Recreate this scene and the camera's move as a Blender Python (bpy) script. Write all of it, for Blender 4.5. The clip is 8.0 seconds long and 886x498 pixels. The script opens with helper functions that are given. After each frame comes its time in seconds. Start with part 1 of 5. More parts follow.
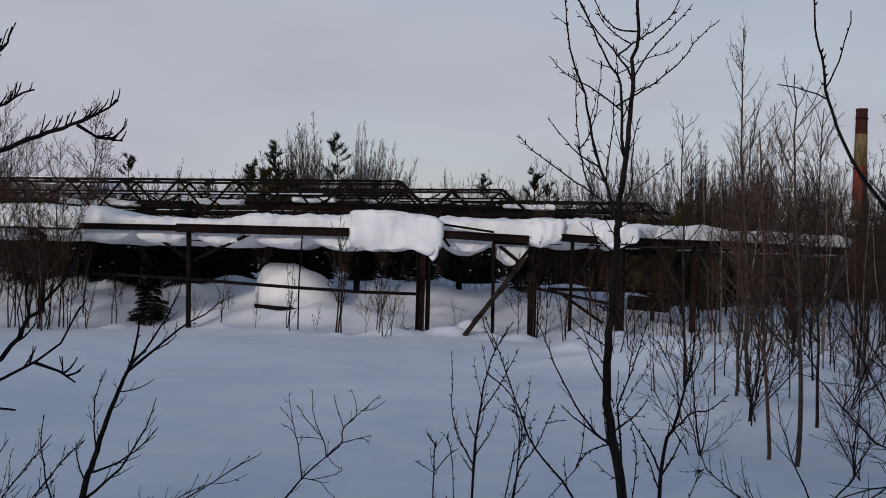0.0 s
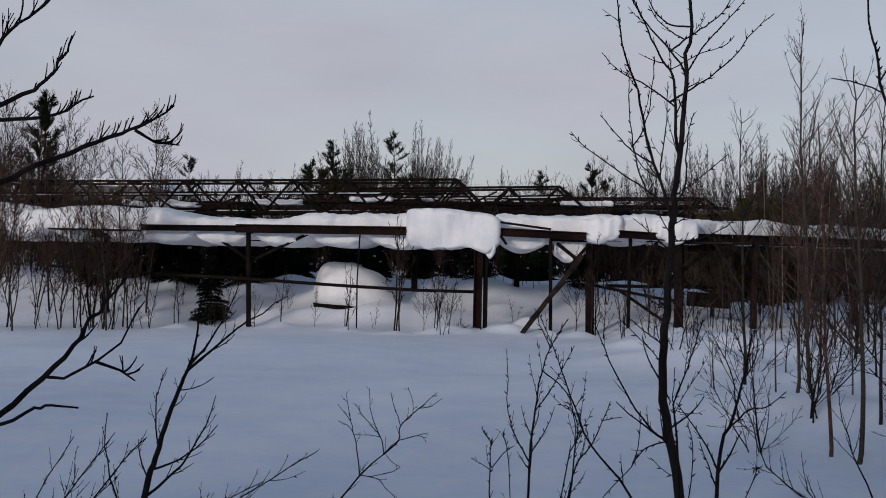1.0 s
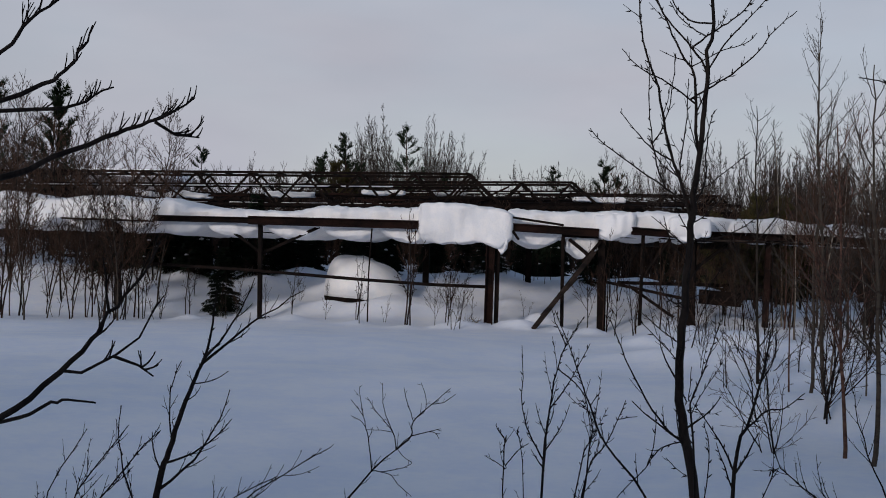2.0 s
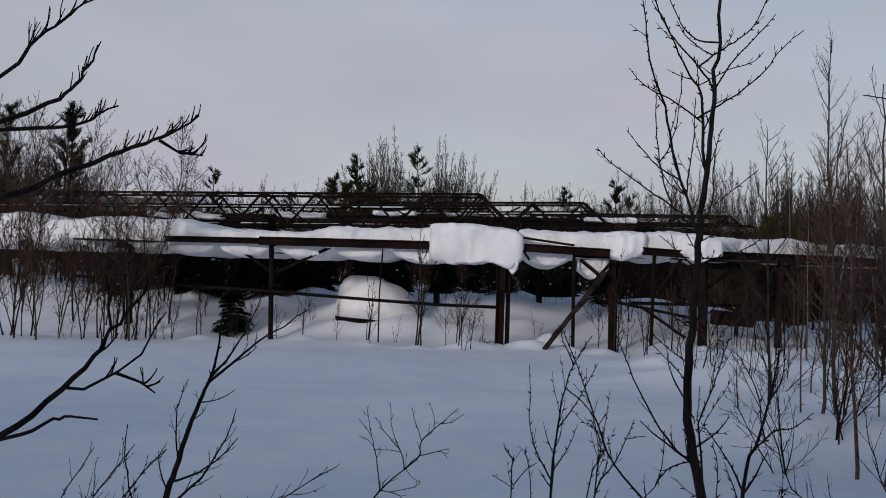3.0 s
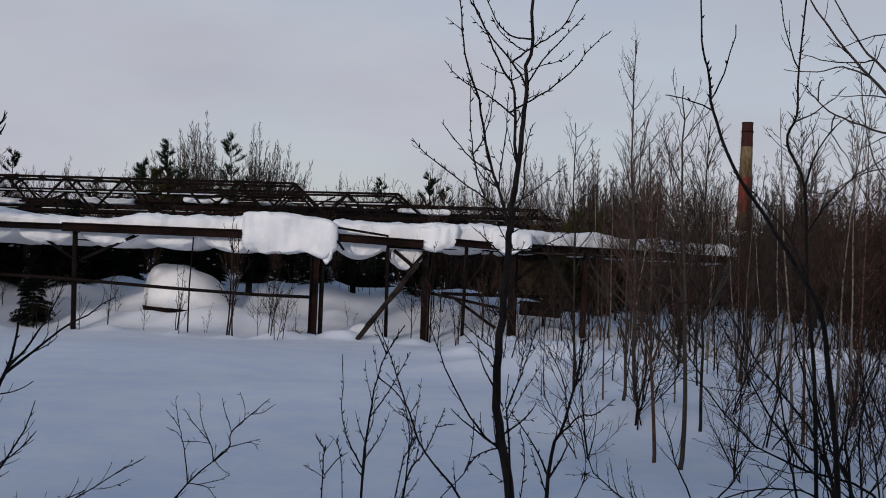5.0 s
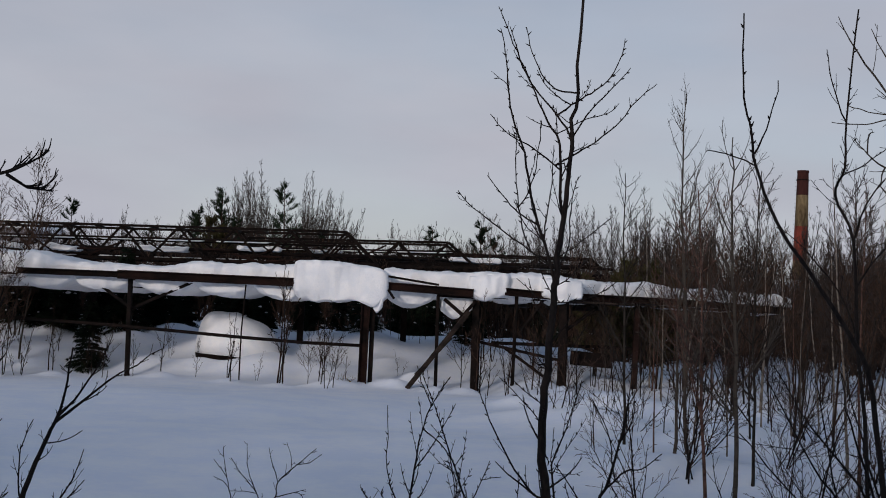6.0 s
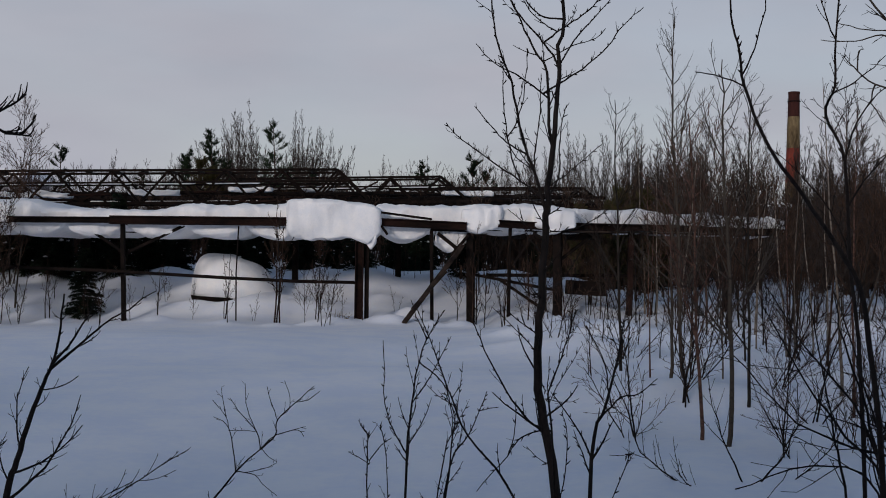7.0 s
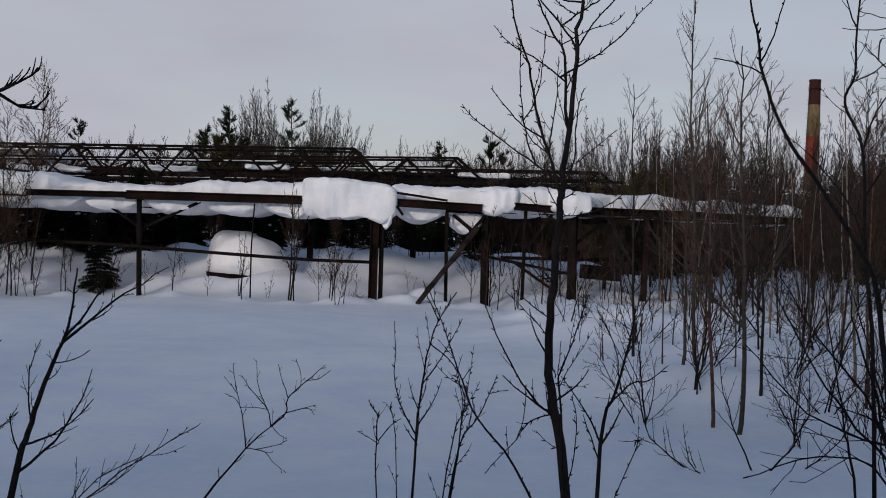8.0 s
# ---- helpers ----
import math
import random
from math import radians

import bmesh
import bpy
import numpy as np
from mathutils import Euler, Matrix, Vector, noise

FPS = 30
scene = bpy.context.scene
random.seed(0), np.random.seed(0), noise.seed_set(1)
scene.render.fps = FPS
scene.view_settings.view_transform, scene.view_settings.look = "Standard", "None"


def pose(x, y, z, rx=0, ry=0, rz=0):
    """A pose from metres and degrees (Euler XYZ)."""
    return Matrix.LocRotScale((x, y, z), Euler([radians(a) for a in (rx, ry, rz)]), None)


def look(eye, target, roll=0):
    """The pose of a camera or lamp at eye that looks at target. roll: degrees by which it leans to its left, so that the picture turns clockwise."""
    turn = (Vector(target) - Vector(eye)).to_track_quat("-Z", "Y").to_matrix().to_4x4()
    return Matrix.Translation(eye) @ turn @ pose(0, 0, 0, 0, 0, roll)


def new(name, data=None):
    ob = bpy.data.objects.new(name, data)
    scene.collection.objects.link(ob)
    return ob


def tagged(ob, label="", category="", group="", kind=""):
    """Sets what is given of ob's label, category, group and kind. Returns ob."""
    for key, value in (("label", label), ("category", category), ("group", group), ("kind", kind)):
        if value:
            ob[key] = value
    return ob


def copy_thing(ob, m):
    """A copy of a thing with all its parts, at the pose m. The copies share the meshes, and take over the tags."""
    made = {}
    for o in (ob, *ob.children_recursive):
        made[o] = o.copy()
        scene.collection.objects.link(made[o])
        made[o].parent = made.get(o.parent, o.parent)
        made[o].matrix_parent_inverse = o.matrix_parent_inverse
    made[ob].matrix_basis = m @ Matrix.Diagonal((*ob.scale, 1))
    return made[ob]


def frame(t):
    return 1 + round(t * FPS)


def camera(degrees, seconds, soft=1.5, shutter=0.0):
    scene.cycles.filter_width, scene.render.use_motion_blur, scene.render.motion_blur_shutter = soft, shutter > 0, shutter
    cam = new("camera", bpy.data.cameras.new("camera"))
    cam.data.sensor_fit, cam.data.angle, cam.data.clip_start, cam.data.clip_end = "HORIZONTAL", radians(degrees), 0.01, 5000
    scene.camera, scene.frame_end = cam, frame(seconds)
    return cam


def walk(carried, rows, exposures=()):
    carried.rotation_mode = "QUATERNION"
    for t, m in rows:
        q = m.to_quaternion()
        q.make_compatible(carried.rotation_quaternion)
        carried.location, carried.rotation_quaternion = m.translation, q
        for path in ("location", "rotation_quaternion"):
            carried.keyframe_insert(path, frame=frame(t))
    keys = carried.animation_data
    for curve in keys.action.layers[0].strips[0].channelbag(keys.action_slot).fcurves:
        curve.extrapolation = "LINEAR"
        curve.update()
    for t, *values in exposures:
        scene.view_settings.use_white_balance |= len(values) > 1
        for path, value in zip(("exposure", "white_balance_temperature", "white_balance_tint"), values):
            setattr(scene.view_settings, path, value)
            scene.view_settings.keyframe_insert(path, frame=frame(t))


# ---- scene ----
import itertools

cam = camera(43.0, 8.0, soft=0.95)
EYE = 1.6
# seconds, x, y, z from the first eye, yaw, pitch, roll
ROWS = [
    (0.0, 0.000, 0.000, -0.000, 0.00, 0.40, 1.80),
    (0.5, -0.026, 0.032, -0.004, 2.17, 0.20, 1.76),
    (1.0, 0.020, -0.030, 0.003, 2.95, 0.21, 1.27),
    (1.5, 0.005, -0.001, 0.001, 3.01, 0.11, 1.30),
    (1.7, -0.007, 0.009, 0.010, 3.20, -0.11, 1.75),
    (2.8, -0.013, -0.005, 0.010, 3.90, 0.59, 2.05),
    (3.0, 0.013, 0.005, 0.002, 4.12, 0.93, 1.98),
    (3.2, 0.036, -0.001, 0.003, 0.76, 0.95, 2.53),
    (3.3, 0.070, -0.010, 0.010, -1.68, 0.81, 2.18),
    (3.5, 0.064, -0.028, -0.004, -5.87, 0.85, 2.29),
    (4.0, 0.075, -0.006, 0.001, -8.41, 0.55, 3.50),
    (4.5, 0.064, -0.012, 0.002, -8.89, 0.62, 2.62),
    (5.0, 0.012, 0.008, -0.004, -5.34, 0.82, 2.58),
    (5.2, 0.008, 0.012, 0.000, -4.80, 1.48, 3.10),
    (6.3, 0.049, -0.024, 0.019, -2.17, 3.22, 2.62),
    (6.5, 0.047, -0.018, 0.017, -2.52, 2.50, 2.23),
    (7.0, 0.056, 0.007, 0.013, -3.02, -0.20, 0.86),
    (7.5, 0.057, 0.039, 0.012, -1.12, -1.34, 2.22),
    (8.0, 0.067, 0.014, 0.016, -2.26, -1.17, 2.06),
]
walk(cam, [(t, pose(x, y, EYE + z, 0, 0, yaw) @ pose(0, 0, 0, 90 + pitch) @ pose(0, 0, 0, 0, 0, roll)) for t, x, y, z, yaw, pitch, roll in ROWS],
     exposures=[(t, e, 6250, 12) for t, e in ((0.0, 0.0), (1.5, 0.0), (3.0, -0.05), (3.5, -0.05), (4.5, 0.04), (5.0, 0.06), (6.5, -0.08), (7.0, -0.13), (7.5, -0.02), (8.0, -0.02))])

# ---- light: low veiled sun from behind the camera, thin grey cloud ----
SUN_ELEV, SUN_AZ = 13.0, 28.0     # azimuth: degrees to the left of straight behind
sun = new("sun", bpy.data.lights.new("sun", "SUN"))
sun.data.energy, sun.data.angle, sun.data.color = 1.4, radians(6), (1.0, 0.88, 0.78)
_from = Vector((-math.sin(radians(SUN_AZ)), -math.cos(radians(SUN_AZ)), math.tan(radians(SUN_ELEV))))
sun.matrix_world = look(_from * 60, (0, 0, 0))

world = bpy.data.worlds.new("world")
scene.world = world
world.use_nodes = True
wt = world.node_tree
wt.nodes.clear()
w_out = wt.nodes.new("ShaderNodeOutputWorld")
w_bg = wt.nodes.new("ShaderNodeBackground")
w_sky = wt.nodes.new("ShaderNodeTexSky")
w_sky.sky_type, w_sky.sun_disc = "NISHITA", False
w_sky.sun_elevation, w_sky.sun_rotation = radians(SUN_ELEV), radians(180 + SUN_AZ)
w_tc = wt.nodes.new("ShaderNodeTexCoord")
w_map = wt.nodes.new("ShaderNodeMapping")
w_map.inputs["Scale"].default_value = (1.3, 1.3, 4.0)
w_n = wt.nodes.new("ShaderNodeTexNoise")
w_n.inputs["Scale"].default_value, w_n.inputs["Detail"].default_value = 2.2, 3.0
w_r = wt.nodes.new("ShaderNodeMapRange")
w_r.inputs["From Min"].default_value, w_r.inputs["From Max"].default_value = 0.3, 0.62
w_r.inputs["To Min"].default_value, w_r.inputs["To Max"].default_value = 0.70, 1.0
w_sep = wt.nodes.new("ShaderNodeSeparateXYZ")
w_up = wt.nodes.new("ShaderNodeMapRange")      # the cloud sheet thins out overhead
w_up.interpolation_type = "SMOOTHSTEP"
w_up.inputs["From Min"].default_value, w_up.inputs["From Max"].default_value = 0.20, 0.55
w_up.inputs["To Min"].default_value, w_up.inputs["To Max"].default_value = 1.0, 0.12
w_mul = wt.nodes.new("ShaderNodeMath")
w_mul.operation = "MULTIPLY"
w_c = wt.nodes.new("ShaderNodeMix")
w_c.data_type = "RGBA"
w_n2 = wt.nodes.new("ShaderNodeTexNoise")       # lighter and darker cloud
w_n2.inputs["Scale"].default_value, w_n2.inputs["Detail"].default_value = 3.1, 5.0
w_tone = wt.nodes.new("ShaderNodeMix")
w_tone.data_type = "RGBA"
w_tone.inputs["A"].default_value, w_tone.inputs["B"].default_value = (3.3, 3.35, 3.75, 1), (4.7, 4.7, 5.0, 1)
wt.links.new(w_map.outputs[0], w_n2.inputs["Vector"])
wt.links.new(w_n2.outputs["Fac"], w_tone.inputs["Factor"])
wt.links.new(w_tone.outputs["Result"], w_c.inputs["B"])
wt.links.new(w_tc.outputs["Generated"], w_sep.inputs[0])
wt.links.new(w_sep.outputs["Z"], w_up.inputs["Value"])
wt.links.new(w_up.outputs[0], w_mul.inputs[0])
wt.links.new(w_tc.outputs["Generated"], w_map.inputs["Vector"])
wt.links.new(w_map.outputs[0], w_n.inputs["Vector"])
wt.links.new(w_n.outputs["Fac"], w_r.inputs["Value"])
wt.links.new(w_r.outputs[0], w_mul.inputs[1])
wt.links.new(w_mul.outputs[0], w_c.inputs["Factor"])
wt.links.new(w_sky.outputs[0], w_c.inputs["A"])
wt.links.new(w_c.outputs["Result"], w_bg.inputs["Color"])
w_bg.inputs["Strength"].default_value = 0.115
wt.links.new(w_bg.outputs[0], w_out.inputs["Surface"])


# ---- materials ----
def material(name, ca, cb, scale=8.0, rough=0.85, bump=0.3, stretch=(1, 1, 1), fine=0.0, metal=0.0, lo=0.35, hi=0.65, vary=0.0, spec=0.08):
    """Two colours mixed by noise at two scales, with bump; stretch squeezes the grain."""
    m = bpy.data.materials.new(name)
    m.use_nodes = True
    nt = m.node_tree
    b = nt.nodes["Principled BSDF"]
    tc = nt.nodes.new("ShaderNodeTexCoord")
    mp = nt.nodes.new("ShaderNodeMapping")
    mp.inputs["Scale"].default_value = stretch
    n1, n2 = nt.nodes.new("ShaderNodeTexNoise"), nt.nodes.new("ShaderNodeTexNoise")
    n1.inputs["Scale"].default_value, n1.inputs["Detail"].default_value = scale, 4
    n2.inputs["Scale"].default_value, n2.inputs["Detail"].default_value = scale * 7.3, 3
    add = nt.nodes.new("ShaderNodeMath")
    add.operation = "MULTIPLY_ADD"
    add.inputs[1].default_value = 0.45
    rg = nt.nodes.new("ShaderNodeMapRange")
    rg.inputs["From Min"].default_value, rg.inputs["From Max"].default_value = lo + 0.22, hi + 0.22
    mx = nt.nodes.new("ShaderNodeMix")
    mx.data_type = "RGBA"
    mx.inputs["A"].default_value, mx.inputs["B"].default_value = (*ca, 1), (*cb, 1)
    bp = nt.nodes.new("ShaderNodeBump")
    bp.inputs["Strength"].default_value, bp.inputs["Distance"].default_value = bump, 0.02
    link = nt.links.new
    link(tc.outputs["Object"], mp.inputs["Vector"])
    link(mp.outputs[0], n1.inputs["Vector"])
    link(mp.outputs[0], n2.inputs["Vector"])
    link(n2.outputs["Fac"], add.inputs[0])
    link(n1.outputs["Fac"], add.inputs[2])
    link(add.outputs[0], rg.inputs["Value"])
    link(rg.outputs[0], mx.inputs["Factor"])
    link(add.outputs[0], bp.inputs["Height"])
    link(bp.outputs[0], b.inputs["Normal"])
    col = mx.outputs["Result"]
    if vary:
        inf = nt.nodes.new("ShaderNodeObjectInfo")
        hs = nt.nodes.new("ShaderNodeHueSaturation")
        vr = nt.nodes.new("ShaderNodeMapRange")
        vr.inputs["To Min"].default_value, vr.inputs["To Max"].default_value = 1 - vary, 1 + vary
        link(inf.outputs["Random"], vr.inputs["Value"])
        link(vr.outputs[0], hs.inputs["Value"])
        link(col, hs.inputs["Color"])
        col = hs.outputs["Color"]
    link(col, b.inputs["Base Color"])
    b.inputs["Roughness"].default_value, b.inputs["Metallic"].default_value = rough, metal
    b.inputs["Specular IOR Level"].default_value = spec
    return m


# ground snow: some blue of the skylit shade is mixed into the base colour
SNOW = material("snow", (0.77, 0.82, 0.92), (0.85, 0.88, 0.93), 1.6, 0.75, 0.25)
SNOW_CAP = material("snow_cap", (0.82, 0.84, 0.87), (0.90, 0.90, 0.90), 5.0, 0.8, 1.0)
BARK = material("dark_bark", (0.008, 0.007, 0.007), (0.024, 0.019, 0.017), 14, 0.8, 0.5, (1, 1, 0.35))
BARK_RED = material("red_brown_bark", (0.016, 0.01, 0.008), (0.05, 0.03, 0.022), 10, 0.8, 0.4, (1, 1, 0.3), vary=0.25)
BARK_GREY = material("grey_bark", (0.012, 0.01, 0.009), (0.036, 0.030, 0.025), 12, 0.85, 0.5, (1, 1, 0.4), vary=0.2)
BARK_BIRCH = material("birch_bark", (0.013, 0.011, 0.010), (0.060, 0.050, 0.041), 9, 0.75, 0.4, (0.6, 0.6, 2.6), lo=0.28, hi=0.5)
BARK_PALE = material("pale_birch_bark", (0.05, 0.042, 0.036), (0.19, 0.16, 0.13), 9, 0.75, 0.4, (0.6, 0.6, 2.6), lo=0.28, hi=0.55, vary=0.3)
BARK_PINKISH = material("pinkish_birch_bark", (0.035, 0.02, 0.016), (0.13, 0.072, 0.055), 9, 0.75, 0.4, (0.6, 0.6, 2.6))
TWIG = material("brush_twig", (0.021, 0.013, 0.009), (0.078, 0.047, 0.033), 5, 0.85, 0.2, vary=0.3)
TWIG_PALE = material("pale_twig", (0.018, 0.014, 0.013), (0.05, 0.04, 0.034), 5, 0.85, 0.2, vary=0.25)
NEEDLE = material("needles", (0.006, 0.012, 0.007), (0.02, 0.033, 0.016), 6, 0.7, 0.2, vary=0.25)
NEEDLE_DARK = material("spruce_needles", (0.004, 0.008, 0.005), (0.013, 0.021, 0.011), 6, 0.75, 0.2, vary=0.25)
NEEDLE_OLIVE = material("olive_needles", (0.024, 0.023, 0.009), (0.06, 0.052, 0.02), 6, 0.75, 0.2, vary=0.2)
RUST = material("rusty_steel", (0.006, 0.004, 0.0038), (0.021, 0.0105, 0.0085), 5, 0.85, 0.5, (0.5, 1, 1), vary=0.15)
RUST_DARK = material("dark_rusty_steel", (0.0045, 0.0038, 0.0035), (0.014, 0.009, 0.0075), 6, 0.85, 0.4, vary=0.15)
WOOD = material("weathered_wood", (0.01, 0.008, 0.008), (0.036, 0.026, 0.021), 9, 0.9, 0.5, (0.25, 1, 1), vary=0.2)
RED_PAINT = material("faded_red_paint", (0.075, 0.018, 0.013), (0.18, 0.04, 0.027), 0.25, 0.8, 0.2, (1, 1, 0.4))
DARK_RED = material("sooty_red_paint", (0.02, 0.01, 0.009), (0.05, 0.018, 0.015), 0.25, 0.85, 0.2, (1, 1, 0.4))
CREAM = material("stained_cream_paint", (0.055, 0.038, 0.02), (0.19, 0.14, 0.075), 0.35, 0.8, 0.2, (1, 1, 0.3))
FAR_WALL = material("far_grey_wall", (0.16, 0.15, 0.16), (0.26, 0.25, 0.26), 0.1, 0.9, 0.0)
FAR_WOOD = material("far_hill_woods", (0.05, 0.045, 0.045), (0.10, 0.085, 0.08), 0.3, 0.95, 0.0)
GRASS = material("dry_grass", (0.12, 0.085, 0.05), (0.25, 0.19, 0.11), 20, 0.9, 0.1)


# ---- mesh helpers ----
def mesh_of(name, verts, faces, mat, smooth=True):
    me = bpy.data.meshes.new(name)
    me.from_pydata(verts, [], faces)
    if smooth:
        me.polygons.foreach_set("use_smooth", [True] * len(me.polygons))
    me.materials.append(mat)
    return me


def part(name, data, mat, parent, label=""):
    """Links a bmesh or a mesh as one object under a thing or a part."""
    if isinstance(data, bmesh.types.BMesh):
        me = bpy.data.meshes.new(name)
        data.to_mesh(me)
        data.free()
        me.materials.append(mat)
        data = me
    ob = new(name, data)
    ob.parent = parent
    return tagged(ob, label) if label else ob


def thing(name, x, y, z, label, category, group="", kind=""):
    ob = new(name)
    ob.location = (x, y, z)
    ob.empty_display_size = 0.2
    return tagged(ob, label, category, group, kind)


def tubes(lines, verts=None, faces=None):
    """Tapered tubes along polylines: (points, radii, sides)."""
    verts, faces = ([], []) if verts is None else (verts, faces)
    for pts, rad, k in lines:
        base, n = len(verts), len(pts)
        ref = Vector((0.31, 0.87, 0.12))
        for i in range(n):
            d = (pts[min(i + 1, n - 1)] - pts[max(i - 1, 0)])
            d = d.normalized() if d.length > 1e-7 else Vector((0, 0, 1))
            u = d.cross(ref).normalized()
            v = d.cross(u)
            for j in range(k):
                a = 2 * math.pi * j / k
                verts.append(pts[i] + (u * math.cos(a) + v * math.sin(a)) * rad[i])
        for i in range(n - 1):
            for j in range(k):
                a, b = base + i * k + j, base + i * k + (j + 1) % k
                faces.append((a, b, b + k, a + k))
        faces.append(tuple(range(base + (n - 1) * k, base + n * k)))
    return verts, faces


def bar(p, q, w, h, bevel=0.008, roll=0.0):
    """A bevelled bar from p to q, w across, h high."""
    bm = bmesh.new()
    p, q = Vector(p), Vector(q)
    d = q - p
    bmesh.ops.create_cube(bm, size=1)
    m = d.to_track_quat("X", "Z").to_matrix().to_4x4()
    bmesh.ops.transform(bm, matrix=Matrix.Translation((p + q) / 2) @ m @ pose(0, 0, 0, roll) @ Matrix.Diagonal((d.length, w, h, 1)), verts=bm.verts)
    bmesh.ops.bevel(bm, geom=bm.edges, offset=min(bevel, w * 0.3, h * 0.3), segments=1, affect="EDGES")
    return bm


def ibeam(p, q, w, h, t=0.02):
    """A rolled steel I-section from p to q."""
    bm = bmesh.new()
    p, q = Vector(p), Vector(q)
    d = q - p
    prof = [(-w / 2, -h / 2), (w / 2, -h / 2), (w / 2, -h / 2 + t), (t / 2, -h / 2 + t * 1.4), (t / 2, h / 2 - t * 1.4), (w / 2, h / 2 - t),
            (w / 2, h / 2), (-w / 2, h / 2), (-w / 2, h / 2 - t), (-t / 2, h / 2 - t * 1.4), (-t / 2, -h / 2 + t * 1.4), (-w / 2, -h / 2 + t)]
    m = Matrix.Translation(p) @ d.to_track_quat("X", "Z").to_matrix().to_4x4()
    ends = [[bm.verts.new(m @ Vector((x, a, b))) for a, b in prof] for x in (0, d.length)]
    for i in range(12):
        j = (i + 1) % 12
        bm.faces.new((ends[0][i], ends[0][j], ends[1][j], ends[1][i]))
    bm.faces.new(ends[0][::-1])
    bm.faces.new(ends[1])
    return bm


def pipe(pts, r, k=10):
    v, f = tubes([([Vector(p) for p in pts], [r] * len(pts), k)])
    return v, f


# ---- ground: one snow sheet out to the horizon ----
_wr = random.Random(5)
_WAVES = [(_wr.uniform(0, 6.28), _wr.uniform(0, 6.28), 2 ** _wr.uniform(-2.2, 2.0)) for _ in range(26)]
HUMPS = []          # x, y, height, radius of small drifts round stems and posts


def step01(a, b, v):
    t = np.clip((v - a) / (b - a), 0, 1)
    return t * t * (3 - 2 * t)


def snow_height(x, y):
    x, y = np.asarray(x, float), np.asarray(y, float)
    h = np.zeros(np.broadcast(x, y).shape)
    for a, ph, k in _WAVES:
        h += 0.012 / k ** 0.8 * np.sin((x * math.cos(a) + y * math.sin(a)) * k + ph)
    h *= step01(2, 9, np.hypot(x, y)) * (1 - 0.7 * step01(60, 120, y))
    side = 1 - step01(1.5, 8.0, x)
    h += 0.95 * step01(22.4, 28.5, y) * side * (1 - step01(45, 70, y)) + 0.22 * step01(24, 34, y) * (1 - side)
    h += 0.10 * np.exp(-((y - 13.2 - 0.25 * x) / 2.0) ** 2) * np.exp(-((x - 1.5) / 4) ** 2)
    for hx, hy, hh, hr in HUMPS:
        h += hh * np.exp(-((x - hx) ** 2 + (y - hy) ** 2) / hr ** 2)
    return h


def ground_at(x, y):
    return float(snow_height(x, y))


_hr = random.Random(11)
HUMPS += [(-3.85, 23.9, 0.20, 0.42), (-2.75, 24.0, 0.24, 0.5), (-3.3, 23.8, 0.12, 0.4)]     # drifts against the buried tub
for hx, hy in [(-0.55, 22.5), (-0.05, 22.4), (-1.0, 22.0), (-1.35, 21.9), (-0.75, 22.1), (0.2, 22.2), (0.75, 22.5), (1.0, 21.8), (1.6, 21.9), (0.35, 22.3), (2.6, 21.4), (3.4, 21.0), (-2.96, 21.7), (-1.98, 21.6), (-4.35, 22.3), (-6.4, 22.2)]:
    HUMPS.append((hx, hy, _hr.uniform(0.07, 0.15), _hr.uniform(0.16, 0.32)))
for _ in range(170):     # lumpy snow between the saplings
    hx = _hr.uniform(2.2, 14)
    HUMPS.append((hx, _hr.uniform(10, 30), _hr.uniform(0.04, 0.17), _hr.uniform(0.25, 0.8)))
for _ in range(40):
    HUMPS.append((_hr.uniform(-9, 1.5), _hr.uniform(23.0, 28.5), _hr.uniform(0.06, 0.22), _hr.uniform(0.25, 0.7)))


def build_ground():
    def axis(lo, hi, s, far):
        mid = list(np.arange(lo, hi + s / 2, s))
        left, right, a, b, d = [], [], lo, hi, s
        while a > -far:
            d *= 1.22
            a, b = a - d, b + d
            left.append(a)
            right.append(b)
        return np.array(left[::-1] + mid + right)
    xs, ys = axis(-14, 18, 0.14, 1500), axis(3, 33, 0.12, 2500)
    X, Y = np.meshgrid(xs, ys)
    Z = snow_height(X, Y)
    nx, ny = len(xs), len(ys)
    verts = np.stack([X, Y, Z], -1).reshape(-1, 3).tolist()
    faces = [(j * nx + i, j * nx + i + 1, (j + 1) * nx + i + 1, (j + 1) * nx + i) for j in range(ny - 1) for i in range(nx - 1)]
    tagged(new("ground", mesh_of("ground", verts, faces, SNOW)), "smooth untouched snow field with low drifts", "snow", kind="structure")


build_ground()


# ---- plant helpers ----
def wander(rng, p, d, length, r0, r1, n, jit, up):
    pts, rad, d = [Vector(p)], [r0], Vector(d).normalized()
    for i in range(n):
        d = (d + Vector((rng.gauss(0, jit), rng.gauss(0, jit), rng.gauss(0, jit) + up))).normalized()
        pts.append(pts[-1] + d * (length / n))
        rad.append(r0 + (r1 - r0) * ((i + 1) / n) ** 0.8)
    return pts, rad


def along(pts, t):
    f = t * (len(pts) - 1)
    i = min(int(f), len(pts) - 2)
    return pts[i].lerp(pts[i + 1], f - i), (pts[i + 1] - pts[i]).normalized()


